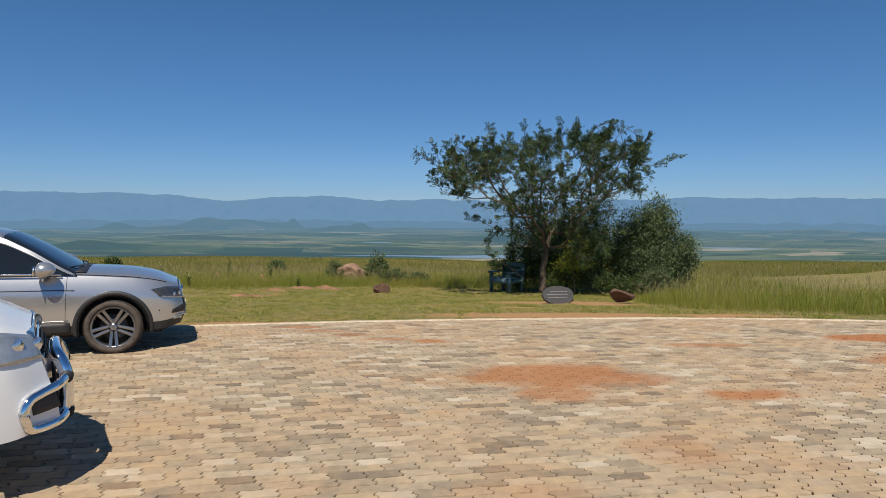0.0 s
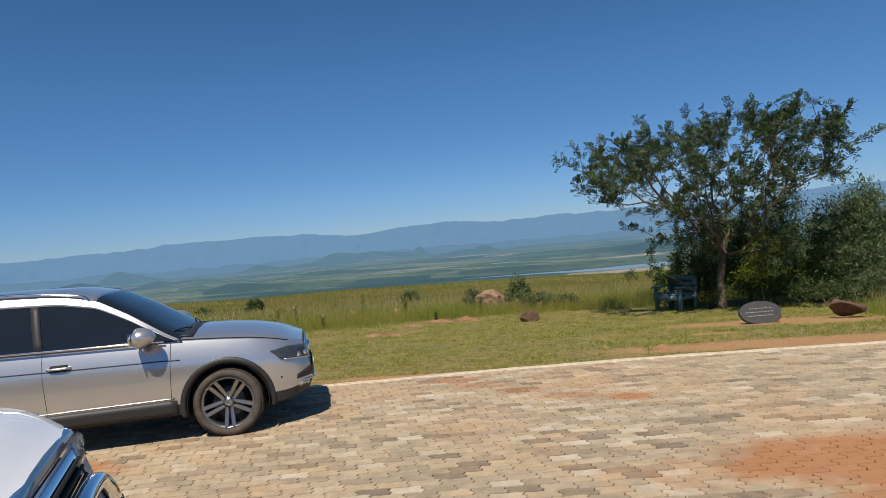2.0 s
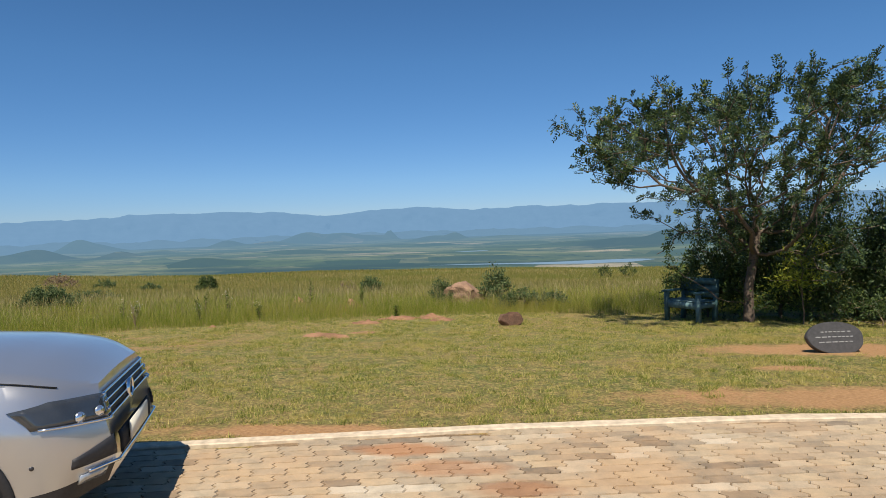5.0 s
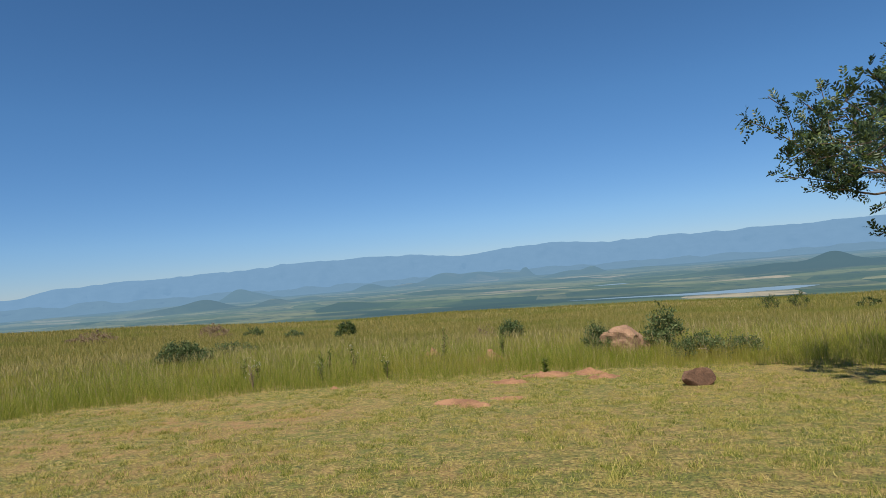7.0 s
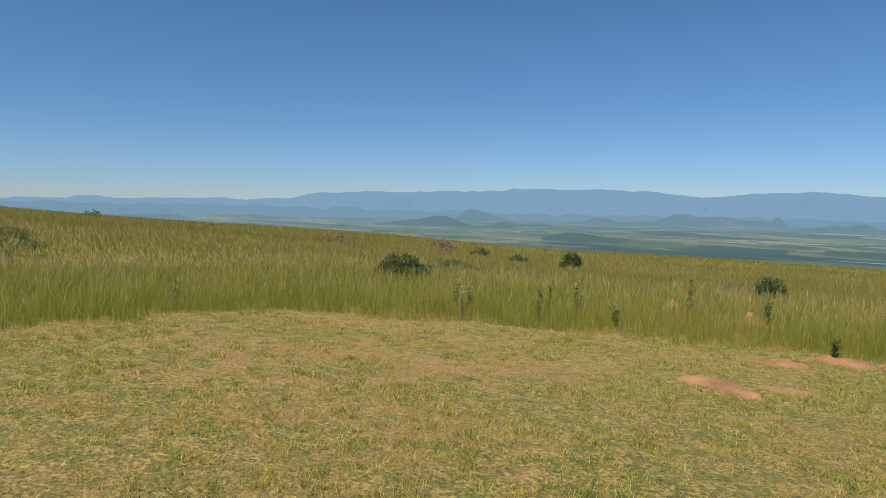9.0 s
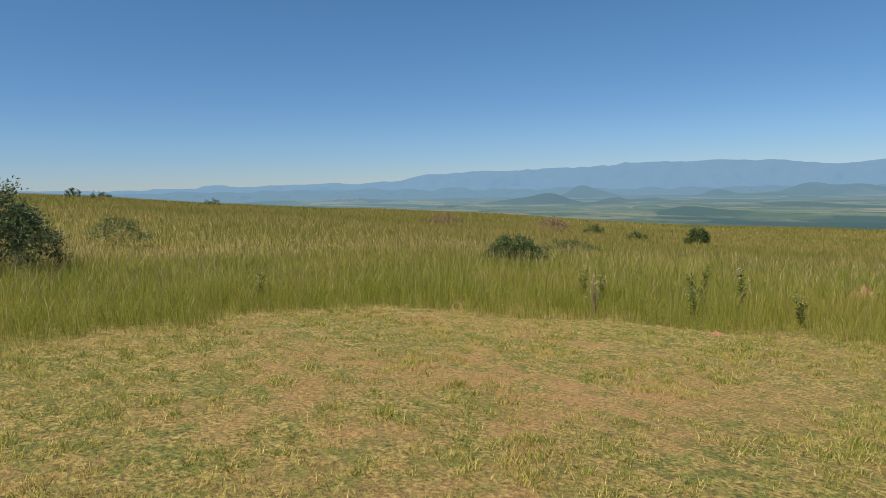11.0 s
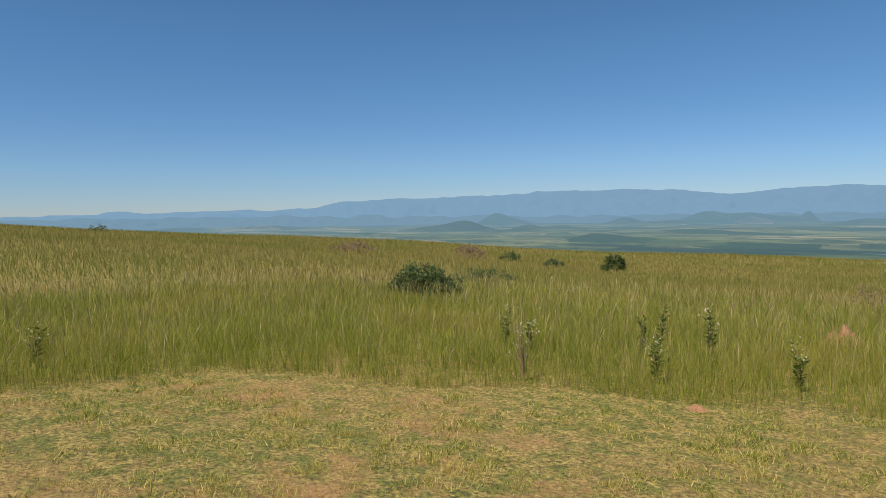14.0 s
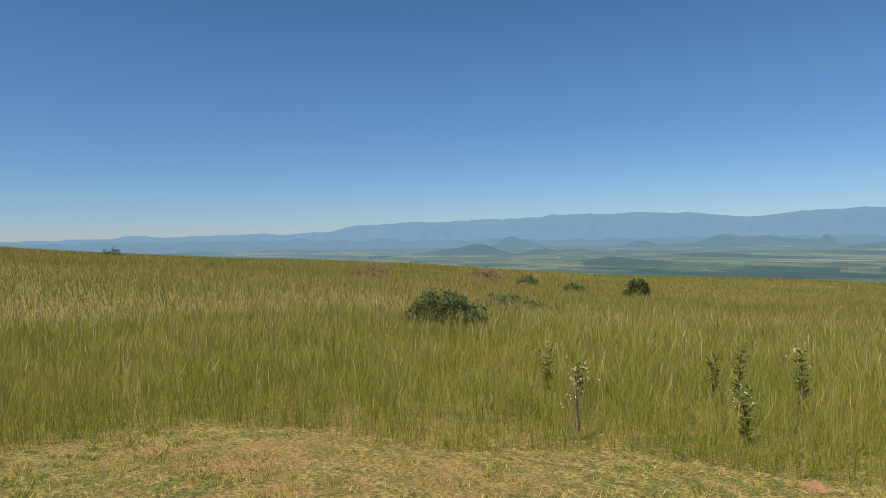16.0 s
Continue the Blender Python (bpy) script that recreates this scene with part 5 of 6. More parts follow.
# ---------------------------------------------------------------- leaves and wood
def leaf_mesh(name, at, way, side, length, width, material):
    """Pointed leaves, each a folded diamond: arrays of places, directions, sideways, lengths and widths."""
    n = len(at)
    way = way / np.linalg.norm(way, axis=1)[:, None]
    side = side - way * np.sum(side * way, axis=1)[:, None]
    side /= np.linalg.norm(side, axis=1)[:, None] + 1e-9
    up = np.cross(side, way)
    L, W = length[:, None], width[:, None]
    v = np.stack((at, at + way * L * 0.45 + side * W * 0.5 + up * W * 0.15, at + way * L, at + way * L * 0.45 - side * W * 0.5 + up * W * 0.15), 1)
    loops = ((np.arange(n) * 4)[:, None] + np.array([0, 1, 2, 0, 2, 3])).ravel()
    return big_mesh(name, v.reshape(-1, 3), loops, np.full(n * 2, 3), material)


def unit(rng, n, up=0.0):
    v = rng.normal(0, 1, (n, 3))
    v[:, 2] += up
    return v / np.linalg.norm(v, axis=1)[:, None]


def grow_wood(root, tips, stem, tip_r, rng, bend=0.35, wiggle=0.05):
    """Branches that reach every tip from the stem, thicker where more of them join. Returns tubes (points, radii)."""
    nodes = [np.array(p, float) for p in stem]
    parent = [-1] + list(range(len(stem) - 1))
    plen = [0.0]
    for i in range(1, len(stem)):
        plen.append(plen[-1] + float(np.linalg.norm(nodes[i] - nodes[i - 1])))
    order = np.argsort(np.linalg.norm(np.array(tips) - nodes[-1], axis=1))
    leaf_ids = []
    for t in order:
        p = np.array(tips[t], float)
        arr = np.array(nodes)
        d = np.linalg.norm(arr - p, axis=1)
        cost = d + bend * np.array(plen)
        cost[0] = 1e9
        cost += 2.5 * np.clip(arr[:, 2] - p[2] - 0.2, 0, None)
        k = int(np.argmin(cost))
        steps = max(1, int(d[k] / 0.28))
        prev, a = k, nodes[k]
        for s in range(1, steps + 1):
            f = s / steps
            q = a + (p - a) * f + np.array([0, 0, 0.10 * d[k] * math.sin(math.pi * f) * -0.6])
            if s < steps:
                q = q + rng.normal(0, wiggle, 3) * min(1.0, d[k])
            nodes.append(q)
            parent.append(prev)
            plen.append(plen[prev] + float(np.linalg.norm(q - nodes[prev])))
            prev = len(nodes) - 1
        leaf_ids.append(prev)
    load = np.zeros(len(nodes))
    kids = [[] for _ in nodes]
    for i, p in enumerate(parent):
        if p >= 0:
            kids[p].append(i)
    for i in range(len(nodes) - 1, -1, -1):
        load[i] += 0 if kids[i] else tip_r ** 2.3
        if parent[i] >= 0:
            load[parent[i]] += load[i]
    rad = load ** (1 / 2.3)
    tubes, starts = [], [(0, None)]
    while starts:
        i, frm = starts.pop()
        pts, rr = ([nodes[frm]], [min(rad[frm], rad[i] * 1.3)]) if frm is not None else ([], [])
        while True:
            pts.append(nodes[i])
            rr.append(rad[i])
            if not kids[i]:
                break
            best = max(kids[i], key=lambda c: load[c])
            starts.extend((c, i) for c in kids[i] if c != best)
            i = best
        if len(pts) > 1:
            tubes.append((pts, rr))
    return tubes, np.array([nodes[i] for i in leaf_ids]), np.array([nodes[i] - nodes[parent[i]] for i in leaf_ids])


def tube_mesh(name, tubes, material, sides_of=lambda r: 9 if r > 0.05 else 5):
    verts, faces = [], []
    for pts, rr in tubes:
        sides = sides_of(rr[0])
        base = len(verts)
        for i, (p, r) in enumerate(zip(pts, rr)):
            d = Vector(pts[min(i + 1, len(pts) - 1)]) - Vector(pts[max(i - 1, 0)])
            d = d.normalized() if d.length > 1e-6 else Vector((0, 0, 1))
            s = d.cross(Vector((0.31, 0.95, 0.07))).normalized()
            u = s.cross(d)
            for k in range(sides):
                a = 2 * math.pi * k / sides
                w = r * (1 + 0.10 * noise.noise((p[0] * 6 + k, p[1] * 6, p[2] * 6))) if r > 0.03 else r
                q = Vector(p) + (s * math.cos(a) + u * math.sin(a)) * w
                verts.append(q)
        for i in range(len(pts) - 1):
            for k in range(sides):
                a, b = base + i * sides + k, base + i * sides + (k + 1) % sides
                faces.append((a, b, b + sides, a + sides))
    return mesh_of(name, verts, faces, material, True)


def gz1(x, y):
    return float(ground_z(x, y))


# ---------------------------------------------------------------- the tree
def spreading_tree():
    rng = np.random.default_rng(21)
    bx, by = 2.93, 19.05
    z0 = gz1(bx, by) - 0.05
    tree = thing("tree", (bx, by, z0), "spreading dark green thorn tree with a bare trunk and feathery leaves", "tree")
    tips = []
    while len(tips) < 540:
        a = rng.uniform(0, 2 * np.pi)
        q = rng.random() ** 0.5
        rx = 3.1 if math.cos(a) < 0 else 2.85
        lump = 1 + 0.20 * noise.noise((math.cos(a) * 2.2, math.sin(a) * 2.2, 5.0))
        x, y = q * rx * lump * math.cos(a), q * 2.9 * lump * math.sin(a)
        top = 4.4 - 0.45 * q ** 2.4 + 0.22 * math.exp(-((x - 1.5) / 1.1) ** 2) + 0.5 * noise.noise((x * 0.9, y * 0.9, 1.0))
        low = 1.4 + (1.75 if math.cos(a) < 0 else 1.6) * q ** 1.2 + 0.5 * noise.noise((x * 0.8, y * 0.8, 8.0))
        f = rng.random() ** 0.85
        z = low + (top - low) * f
        if noise.noise((x * 0.75, y * 0.75, z * 1.1 + 3)) < -0.12:
            continue
        tips.append((x, y - 0.3 * q, z))
    # inner boughs low round the fork
    for _ in range(110):
        tips.append((rng.uniform(-1.1, 1.6), rng.uniform(-0.9, 0.7), rng.uniform(1.35, 2.7)))
    # a few low boughs
    for x, y, z in ((-1.5, -0.6, 1.75), (-1.75, -0.7, 1.5), (-1.3, -0.4, 1.9), (-2.0, -0.5, 2.1), (-1.6, -0.9, 1.35), (-0.9, -0.9, 1.9), (1.6, -1.2, 1.5), (1.2, -1.4, 1.7), (2.1, -1.2, 1.9), (0.7, -1.3, 1.25), (1.0, -1.5, 1.1)):
        tips.extend((x + rng.normal(0, .12), y + rng.normal(0, .12), z + rng.normal(0, .1)) for _ in range(2))
    # long outer shoots
    for x, y, z in ((-3.7, -0.2, 4.1), (-3.5, -0.15, 4.0), (-3.3, -0.1, 3.9), (-3.0, -0.1, 3.8), (-3.3, -0.1, 4.4), (-3.1, -0.1, 4.2), (-2.5, 0.4, 4.6), (-1.6, 0.2, 4.95), (-1.5, 0.1, 4.7), (0.9, 0, 4.8), (1.7, 0.1, 4.95), (1.9, -0.2, 4.95), (2.2, -0.3, 4.8), (2.5, -0.4, 4.6), (3.5, -0.6, 3.85), (3.2, -0.6, 3.75), (3.8, -0.6, 4.0), (2.9, -0.5, 3.7), (-3.2, 0.3, 3.2), (-2.9, -0.2, 3.0)):
        tips.append((x, y, z))
    # upright leading shoots, leafy along their length
    for _ in range(46):
        a, q = rng.uniform(0, 2 * np.pi), rng.uniform(0.25, 1.0)
        x, y = q * 2.9 * math.cos(a), q * 2.5 * math.sin(a)
        z = 4.15 - 0.4 * q ** 2.2 + 0.2 * math.exp(-((x - 1.5) / 1.1) ** 2)
        out = Vector((math.cos(a) * q * 0.8, math.sin(a) * q * 0.6, 0.75)).normalized()
        reach = rng.uniform(0.35, 0.7)
        for f in (0.25, 0.5, 0.75, 1.0):
            tips.append((x + out.x * reach * f, y + out.y * reach * f, z + out.z * reach * f))
    stem = [(0, 0, 0), (0.01, 0.0, 0.35), (0.0, -0.02, 0.7), (0.06, -0.02, 1.05), (0.12, 0.0, 1.4), (0.22, 0.02, 1.8)]
    tubes, ends, dirs = grow_wood(stem[0], tips, stem, 0.0072, rng, 0.42, 0.05)
    big = [t for t in tubes if t[1][0] > 0.07]
    trunk = [max(tubes, key=lambda t: t[1][0])]
    trunk[0][1][:] = [r * (1.0 + 0.35 * math.exp(-i)) for i, r in enumerate(trunk[0][1])]
    part("trunk", tube_mesh("trunk", trunk, M_BARK), M_BARK, tree)
    for t in big:
        if t is not trunk[0]:
            part("limb", tube_mesh("limb", [t], M_BARK), M_BARK, tree)
    part("small_branch", tube_mesh("small_branch", [t for t in tubes if t[1][0] <= 0.07 and t is not trunk[0]], M_BARK), M_BARK, tree)["kind"] = "stuff"
    # feathery sprays round each tip
    at, way, side, length, width = [], [], [], [], []
    for e, d in zip(ends, dirs):
        d = d / (np.linalg.norm(d) + 1e-9)
        for _ in range(rng.integers(4, 8)):
            ax = d * 0.7 + unit(rng, 1, 0.55)[0] * 0.9
            ax /= np.linalg.norm(ax)
            start = e - d * rng.uniform(0, 0.30) + rng.normal(0, 0.03, 3)
            sd = np.cross(ax, unit(rng, 1, 0.8)[0])
            sd /= np.linalg.norm(sd) + 1e-9
            span = rng.uniform(0.14, 0.26)
            for k in range(5):
                f = (k + 1) / 5
                base = start + ax * span * f + np.array([0, 0, -0.03 * f * f])
                for sg in (-1, 1):
                    at.append(base)
                    way.append(sd * sg + ax * 0.8 + rng.normal(0, 0.25, 3))
                    side.append(ax)
                    length.append(rng.uniform(0.06, 0.10) * (1.1 - 0.3 * f))
                    width.append(rng.uniform(0.026, 0.038))
    part("crown", leaf_mesh("crown", np.array(at), np.array(way), np.array(side), np.array(length), np.array(width), M_LEAF), M_LEAF, tree)["kind"] = "stuff"
    return tree


# ---------------------------------------------------------------- shrubs
def shrub(name, x, y, rx, ry, h, stems, leaves, leaf, leaf_mat, label, seed, sink=0.03, low=0.15, wood=None, category="bush", group="", narrow=0.35, hollow=0.6):
    """A bush: stems from one foot, with leaves of their own all over an uneven outline."""
    rng = np.random.default_rng(seed)
    bush = thing(name, (x, y, gz1(x, y) - sink), label, category, group)
    tips = []
    while len(tips) < stems:
        a, q = rng.uniform(0, 2 * np.pi), rng.random() ** 0.5
        lump = 1 + 0.35 * noise.noise((math.cos(a) * 1.8 + seed, math.sin(a) * 1.8, seed * 0.7))
        px, py = q * rx * math.cos(a) * lump, q * ry * math.sin(a) * lump
        top = h * (1 - 0.55 * q ** 2.2) * (1 + 0.28 * noise.noise((px * 2.2 / max(rx, .4) + seed, py * 2.2 / max(ry, .4), 2.0)))
        tips.append((px, py, max(low * h, top * rng.uniform(hollow, 1.0) if rng.random() < 0.75 else top * rng.uniform(low, 1))))
    stem = [(0, 0, 0), (0, 0, 0.06 * h), (0.01, 0, 0.13 * h)]
    tubes, ends, dirs = grow_wood(stem[0], tips, stem, 0.0035 * max(0.6, h ** 0.5), rng, 0.25, 0.04)
    part("stem", tube_mesh("stem", tubes, wood or M_TWIG, lambda r: 4), wood or M_TWIG, bush)["kind"] = "stuff"
    pick = rng.integers(0, len(ends), leaves)
    back = rng.random(leaves) ** 1.5
    d = dirs[pick] / (np.linalg.norm(dirs[pick], axis=1)[:, None] + 1e-9)
    spread = 0.055 * max(0.5, h ** 0.6)
    at = ends[pick] - d * (back * 0.38 * h)[:, None] * 0.6 + rng.normal(0, spread, (leaves, 3))
    at[:, 2] = np.maximum(at[:, 2], 0.06)
    way = d * 0.6 + unit(rng, leaves, 0.35)
    length = leaf * rng.uniform(0.6, 1.25, leaves)
    part("leaves", leaf_mesh("leaves", at, way, unit(rng, leaves), length, length * narrow, leaf_mat), leaf_mat, bush)["kind"] = "stuff"
    return bush


def weed(x, y, h, seed, leaf_mat, label, flowers=0, dry=False):
    """An upright weed: a stem set with leaves, and sometimes small flowers."""
    rng = np.random.default_rng(seed)
    plant = thing("weed", (x, y, gz1(x, y) - 0.02), label, "plant")
    tubes, at, way = [], [], []
    heads = []
    for _ in range(4 if not dry else 14):
        lean = rng.normal(0, 0.13 if dry or flowers else 0.045, 2) * h
        hh = h * rng.uniform(0.6, 1.0)
        pts = [np.array([lean[0] * f * f, lean[1] * f * f, hh * f]) + rng.normal(0, 0.006, 3) for f in np.linspace(0, 1, 7)]
        tubes.append((pts, list(np.linspace(0.006, 0.0025, 7))))
        heads.append(pts[-1])
        for k in range(0 if dry else 30):
            f = rng.uniform(0.12, 1.0)
            at.append(np.array([lean[0] * f * f, lean[1] * f * f, hh * f]))
            w = unit(rng, 1, 0.2)[0]
            way.append(np.array([w[0], w[1], 0.45 + 0.3 * w[2]]))
    part("stem", tube_mesh("stem", tubes, M_TWIG, lambda r: 4), M_TWIG, plant)["kind"] = "stuff"
    if at:
        n = len(at)
        part("leaves", leaf_mesh("leaves", np.array(at), np.array(way), unit(rng, n), rng.uniform(0.05, 0.11, n), rng.uniform(0.016, 0.03, n), leaf_mat), leaf_mat, plant)["kind"] = "stuff"
    if flowers:
        at = np.array([heads[i % len(heads)] for i in range(flowers)]) + rng.normal(0, 0.05, (flowers, 3))
        at = np.repeat(at, 6, 0)
        part("flowers", leaf_mesh("flowers", at, unit(rng, len(at), 0.6), unit(rng, len(at)), rng.uniform(0.008, 0.015, len(at)), rng.uniform(0.006, 0.010, len(at)), M_FLOWER), M_FLOWER, plant, "small cream flowers")["kind"] = "stuff"
    return plant


# ---------------------------------------------------------------- bench
M_BENCH = plain("weathered_teal_paint", (0.042, 0.1, 0.102), 0.6, 0, 0.45, 9, 0.003)
# paler teal for the seat, front rail, right front leg and right side rail
M_BENCHPALE = plain("pale_teal_paint", (0.09, 0.16, 0.165), 0.7, 0, 0.4, 12, 0.003)


def park_bench():
    bx, by = 1.94, 19.46
    bench = thing("bench", (bx, by, gz1(bx, by) - 0.01), "weathered dark teal wooden garden bench under the tree", "bench", turn=-54.0)
    W, D = 0.80, 0.50
    for sx in (-1, 1):
        part("front_leg", box_bm(0.085, 0.085, 0.60, (sx * W / 2, -D / 2, 0.30), 0.008), M_BENCHPALE if sx > 0 else M_BENCH, bench)
        part("back_leg", box_bm(0.085, 0.085, 0.86, (sx * W / 2, D / 2, 0.43), 0.008, Matrix.Rotation(radians(-5), 4, "X")), M_BENCH, bench)
        part("armrest", box_bm(0.11, D + 0.16, 0.04, (sx * W / 2, -0.02, 0.62), 0.008), M_BENCH, bench)
        part("side_rail", box_bm(0.04, D, 0.10, (sx * W / 2, 0, 0.36), 0.006), M_BENCHPALE if sx > 0 else M_BENCH, bench)
    part("front_rail", box_bm(W - 0.05, 0.04, 0.13, (0, -D / 2 - 0.005, 0.355), 0.006), M_BENCHPALE, bench)
    for k in range(4):
        part("seat_slat", box_bm(W + 0.02, 0.118, 0.028, (0, -D / 2 + 0.05 + k * 0.126, 0.435), 0.005), M_BENCHPALE, bench)
    for k in range(3):
        part("back_slat", box_bm(W + 0.08, 0.026, 0.125, (0, D / 2 - 0.045 - 0.02 * k + 0.05, 0.55 + k * 0.135), 0.005, Matrix.Rotation(radians(-6), 4, "X")), M_BENCH, bench)
    return bench


# ---------------------------------------------------------------- engraved stone
M_SLATE = plain("dark_slate", (0.045, 0.043, 0.042), 0.6, 0, 0.25, 25, 0.003)
M_CARVED = plain("pale_engraving", (0.26, 0.26, 0.25), 0.8, 0, 0.4, 60)


def memorial_stone():
    x, y = 2.52, 14.38
    stone = thing("memorial_stone", (x, y, gz1(x, y) - 0.02), "dark oval slate stone with pale engraved lines, leaning on a rock", "stone", turn=8.0)
    tilt = Matrix.Rotation(radians(-20), 4, "X")
    bm = bmesh.new()
    n = 56
    ring = []
    for k in range(n):
        a = 2 * math.pi * k / n
        c, s = math.cos(a), math.sin(a)
        r = 1 + 0.035 * noise.noise((c * 2, s * 2, 0.3))
        ring.append((0.41 * r * math.copysign(abs(c) ** 0.92, c), 0.235 * r * math.copysign(abs(s) ** 0.85, s) - (0.03 * c if s < 0 else 0)))
    front = [bm.verts.new((px * 0.97, -0.04, pz * 0.97)) for px, pz in ring]
    mid = [bm.verts.new((px, -0.025, pz)) for px, pz in ring]
    back = [bm.verts.new((px * 0.98, 0.05 + 0.01 * noise.noise((px * 9, pz * 9, 0)), pz * 0.98)) for px, pz in ring]
    bm.faces.new(front)
    bm.faces.new(back[::-1])
    for a, b in ((front, mid), (mid, back)):
        for k in range(n):
            bm.faces.new((a[k], b[k], b[(k + 1) % n], a[(k + 1) % n]))
    bmesh.ops.recalc_face_normals(bm, faces=bm.faces)
    bmesh.ops.transform(bm, matrix=Matrix.Translation((0, 0, 0.225)) @ tilt, verts=bm.verts)
    slab = part("slab", bm, M_SLATE, stone, smooth=False)
    rnd = random.Random(4)
    for z, x0, x1 in ((0.085, -0.20, 0.20), (0.012, -0.29, 0.27), (-0.062, -0.25, 0.24)):
        px = x0
        while px < x1:
            w = rnd.uniform(0.03, 0.085)
            bm = box_bm(min(w, x1 - px + 0.02), 0.004, 0.014, (px + w / 2, -0.042, z), 0.0)
            bmesh.ops.transform(bm, matrix=Matrix.Translation((0, 0, 0.225)) @ tilt, verts=bm.verts)
            part("engraved_word", bm, M_CARVED, slab, smooth=False)
            px += w + 0.02
    bm = rock_bm(0.30, 0.17, 0.13, 31)
    bmesh.ops.translate(bm, vec=(0.16, 0.14, 0.10), verts=bm.verts)
    part("prop_rock", bm, M_ROCK, stone, "red-brown rock behind the slab")
    return stone


spreading_tree()
shrub("bush", 3.75, 19.7, 1.45, 1.0, 2.75, 300, 24000, 0.085, M_BUSH, "dense dark evergreen bush beside the tree trunk", 41, low=0.06, wood=M_BARK, hollow=0.3)
shrub("bush", 5.1, 19.5, 1.4, 1.0, 3.05, 280, 22000, 0.085, M_BUSH, "tall dark leafy bush among the tree's shade", 42, low=0.06, wood=M_BARK, hollow=0.3)
shrub("bush", 6.1, 18.9, 1.0, 0.9, 2.6, 300, 34000, 0.11, M_OLIVE, "grey-green willow-leaved bush on the sunny side of the tree", 43, low=0.08, wood=M_BARK, narrow=0.22, hollow=0.5)
shrub("bush", 3.75, 18.55, 0.55, 0.35, 1.75, 40, 1100, 0.085, M_YOUNG, "young yellow-green leafy shoots before the dark bush", 47, low=0.5, wood=M_BARK)
shrub("bush", 2.4, 20.0, 0.85, 0.6, 1.75, 120, 8000, 0.085, M_BUSH, "small dark bush behind the bench", 44, low=0.1, wood=M_BARK)
shrub("bush", 4.9, 18.1, 1.0, 0.5, 0.75, 70, 2400, 0.07, M_BUSH, "low dark undergrowth at the foot of the bushes", 45, low=0.1)
shrub("bush", 5.7, 17.3, 0.5, 0.45, 1.0, 60, 2200, 0.075, M_OLIVE, "bright green weedy shrub in the grass", 46, narrow=0.2)
# veld shrubs
shrub("shrub", -17.0, 25.0, 1.0, 0.8, 0.85, 170, 13000, 0.065, M_SHRUB, "rounded grey-green shrub alone in the veld", 51, low=0.3)
shrub("shrub", -2.3, 24.1, 0.5, 0.45, 1.1, 60, 2000, 0.09, M_SHRUB, "upright leafy shrub beside the pale boulder", 52, low=0.2)
shrub("shrub", -1.3, 22.6, 0.9, 0.5, 0.62, 80, 4500, 0.06, M_SHRUB, "low green shrub at the edge of the tall grass", 53, low=0.2)
shrub("shrub", -3.85, 24.0, 0.42, 0.35, 0.85, 60, 3000, 0.06, M_SHRUB, "small dark green shrub against the boulder", 54, low=0.2)
shrub("shrub", -8.1, 32.6, 0.42, 0.4, 0.95, 70, 3600, 0.09, M_SHRUB, "spiky dark green shrub in the veld", 55, low=0.3)
shrub("shrub", -9.0, 32.4, 0.5, 0.4, 0.85, 40, 350, 0.06, M_TWIG, "dry brown leafless shrub in the veld", 56, low=0.3)
shrub("shrub", -28.2, 57.0, 0.9, 0.8, 1.45, 80, 6000, 0.11, M_BUSH, "dark upright shrub near the crest", 57, low=0.2)
shrub("shrub", -18.75, 12.9, 1.1, 1.4, 1.75, 190, 17000, 0.075, M_OLIVE, "large leafy green bush at the lawn's far edge", 58, low=0.15, wood=M_BARK)
shrub("shrub", -27.0, 17.3, 1.3, 0.9, 1.0, 70, 2200, 0.07, M_SHRUB, "low green shrub sunk in tall grass", 59, low=0.3)
shrub("shrub", -42.6, 58.2, 1.6, 1.2, 1.5, 90, 4200, 0.10, M_TWIG, "dry brown shrub near the crest of the veld", 60, low=0.2)
shrub("shrub", -42.4, 64.0, 1.0, 0.9, 1.0, 60, 3000, 0.10, M_SHRUB, "small green shrub near the crest", 61, low=0.2)
shrub("shrub", -34.0, 58.0, 0.9, 0.8, 0.8, 50, 2600, 0.10, M_SHRUB, "small green shrub near the crest", 62, low=0.2)
shrub("shrub", -44.5, 46.6, 2.0, 1.2, 1.0, 80, 3200, 0.10, M_TWIG, "wide dry brown shrub far off in the veld", 63, low=0.2)
shrub("shrub", -79.0, 27.3, 1.1, 0.8, 1.1, 40, 1300, 0.12, M_BUSH, "dark small bush on the rising skyline", 64, low=0.2)
shrub("shrub", -76.5, 29.1, 1.5, 1.0, 0.9, 40, 1000, 0.12, M_SHRUB, "grey bush on the rising skyline", 65, low=0.2)
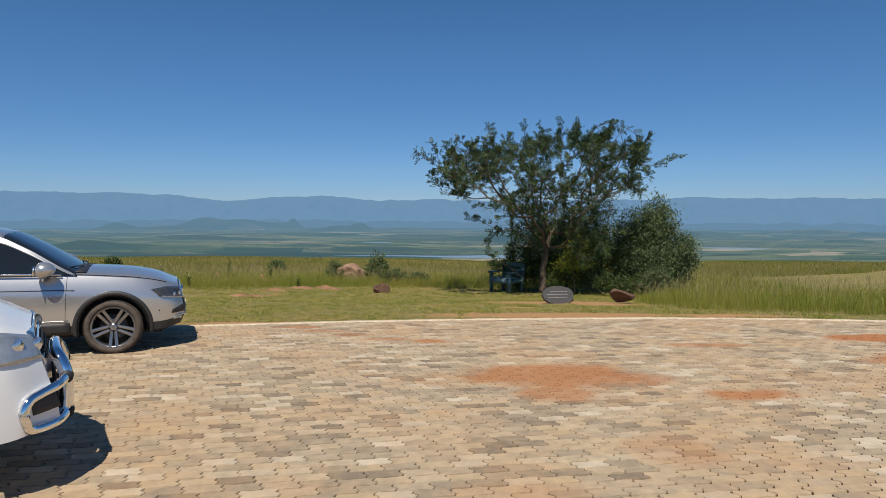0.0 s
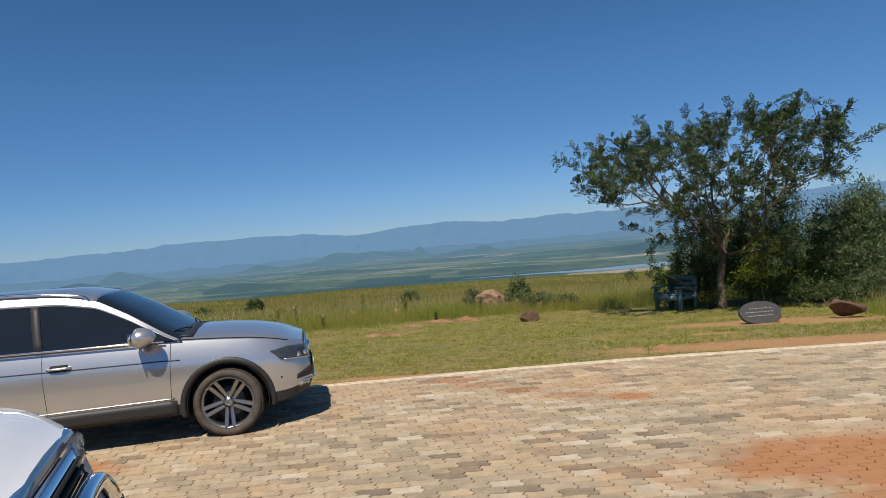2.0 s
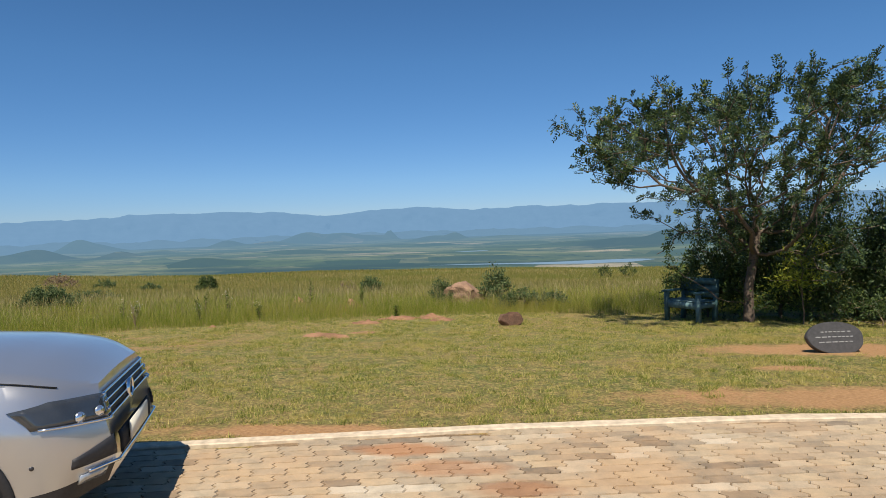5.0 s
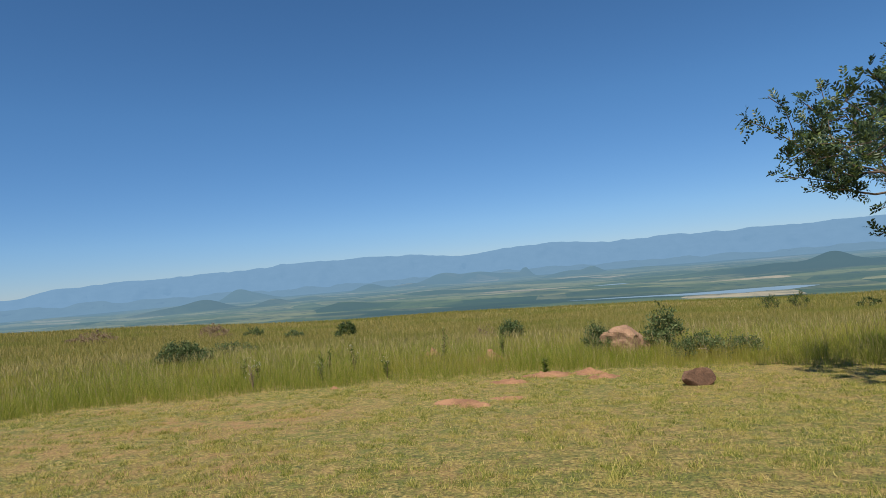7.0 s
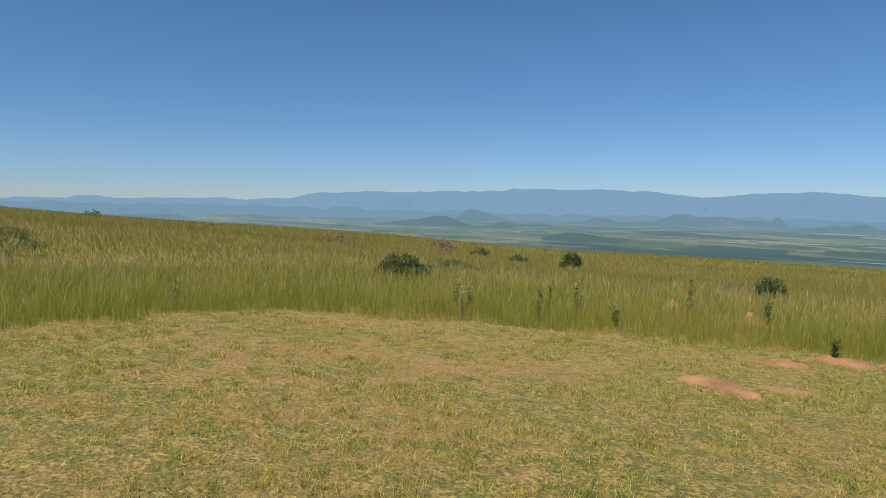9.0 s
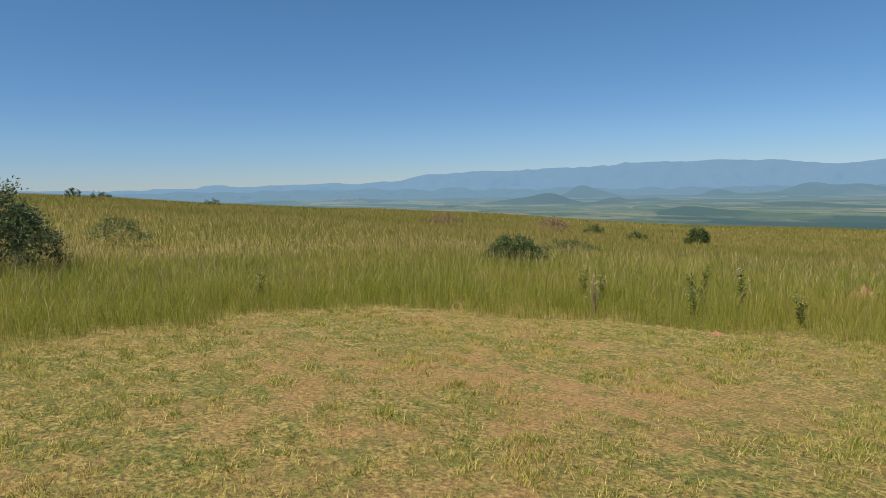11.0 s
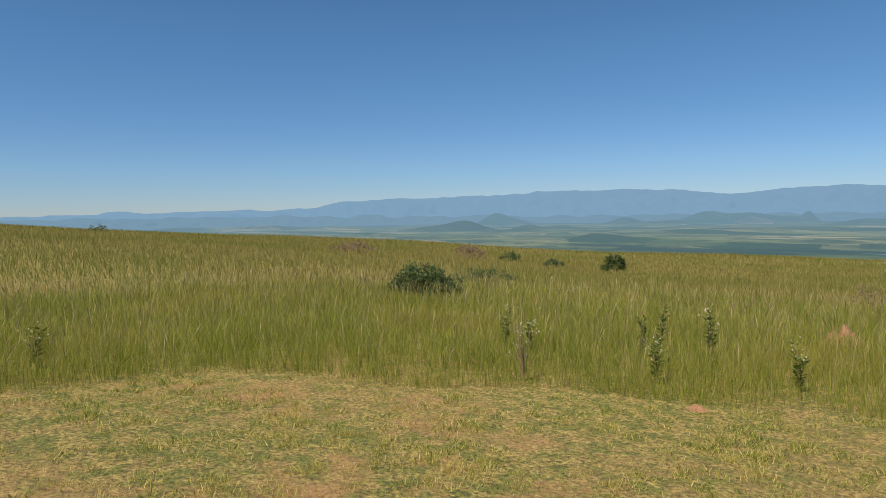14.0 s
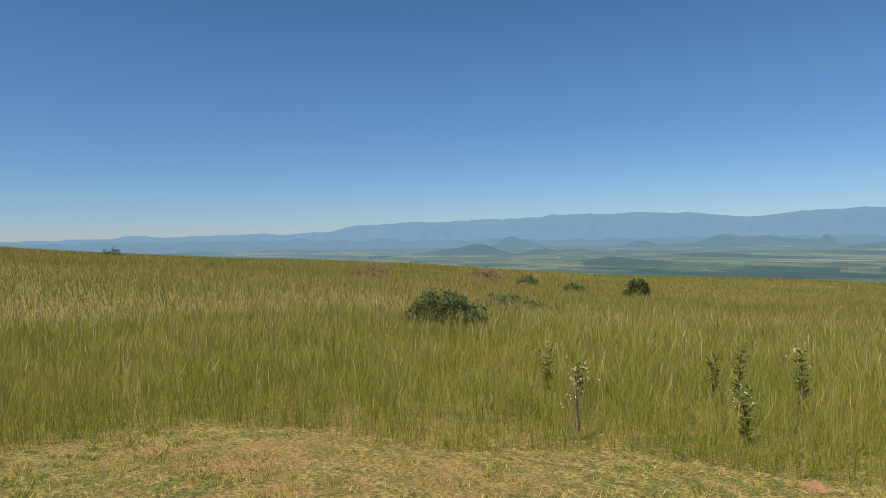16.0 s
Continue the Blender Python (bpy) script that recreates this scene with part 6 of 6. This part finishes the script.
shrub("shrub", -75.9, 40.2, 1.2, 0.9, 0.9, 40, 1000, 0.12, M_SHRUB, "grey-green bush on the rising skyline", 66, low=0.2)
shrub("shrub", 6.9, 84.0, 1.2, 1.0, 1.7, 50, 1800, 0.12, M_BUSH, "dark round bush on the crest of the veld", 67, low=0.1)
shrub("shrub", 9.2, 82.0, 1.0, 0.9, 1.8, 50, 1800, 0.12, M_BUSH, "dark round bush on the crest of the veld", 68, low=0.1)
shrub("shrub", 13.1, 72.5, 0.9, 0.8, 1.0, 40, 1200, 0.12, M_BUSH, "small bush far along the crest", 69, low=0.1)
shrub("shrub", -19.8, 31.0, 1.2, 0.9, 0.7, 60, 1800, 0.07, M_SHRUB, "low green thicket in the veld grass", 70, low=0.3)
# weeds along the grass
weed(-7.45, 23.2, 0.95, 81, M_WEED, "tall leafy weed standing in the grass")
weed(-9.66, 21.45, 0.95, 82, M_WEED, "tall dark leafy weed standing in the grass")
weed(-9.95, 21.6, 0.62, 83, M_WEED, "leafy weed in the grass")
weed(-6.2, 24.0, 0.75, 84, M_WEED, "leafy weed in the grass")
weed(-6.0, 23.3, 0.7, 85, M_WEED, "short leafy weed in the grass")
weed(-4.55, 21.1, 0.32, 86, M_WEED, "small leafy weed at the edge of the lawn")
weed(-10.3, 19.42, 0.62, 87, M_WEED, "dry grey weed with cream flower heads", 26, True)
weed(-9.2, 20.3, 0.55, 88, M_WEED, "flowering weed in the grass", 22)
weed(-9.1, 21.6, 0.75, 89, M_WEED, "flowering weed in the grass", 20)
weed(-10.9, 20.4, 0.6, 90, M_WEED, "flowering weed in the grass", 16)
weed(-11.6, 20.9, 0.6, 91, M_WEED, "flowering weed in the grass", 14)
weed(-14.3, 16.0, 0.55, 92, M_WEED, "white-flowered weed in the tall grass", 12)
weed(-8.0, 21.0, 0.5, 93, M_WEED, "flowering weed in the grass", 14)
park_bench()
memorial_stone().scale = (0.86, 0.86, 0.88)


# ---------------------------------------------------------------- pieces, laid last
lay_pavers()
grow_grass()
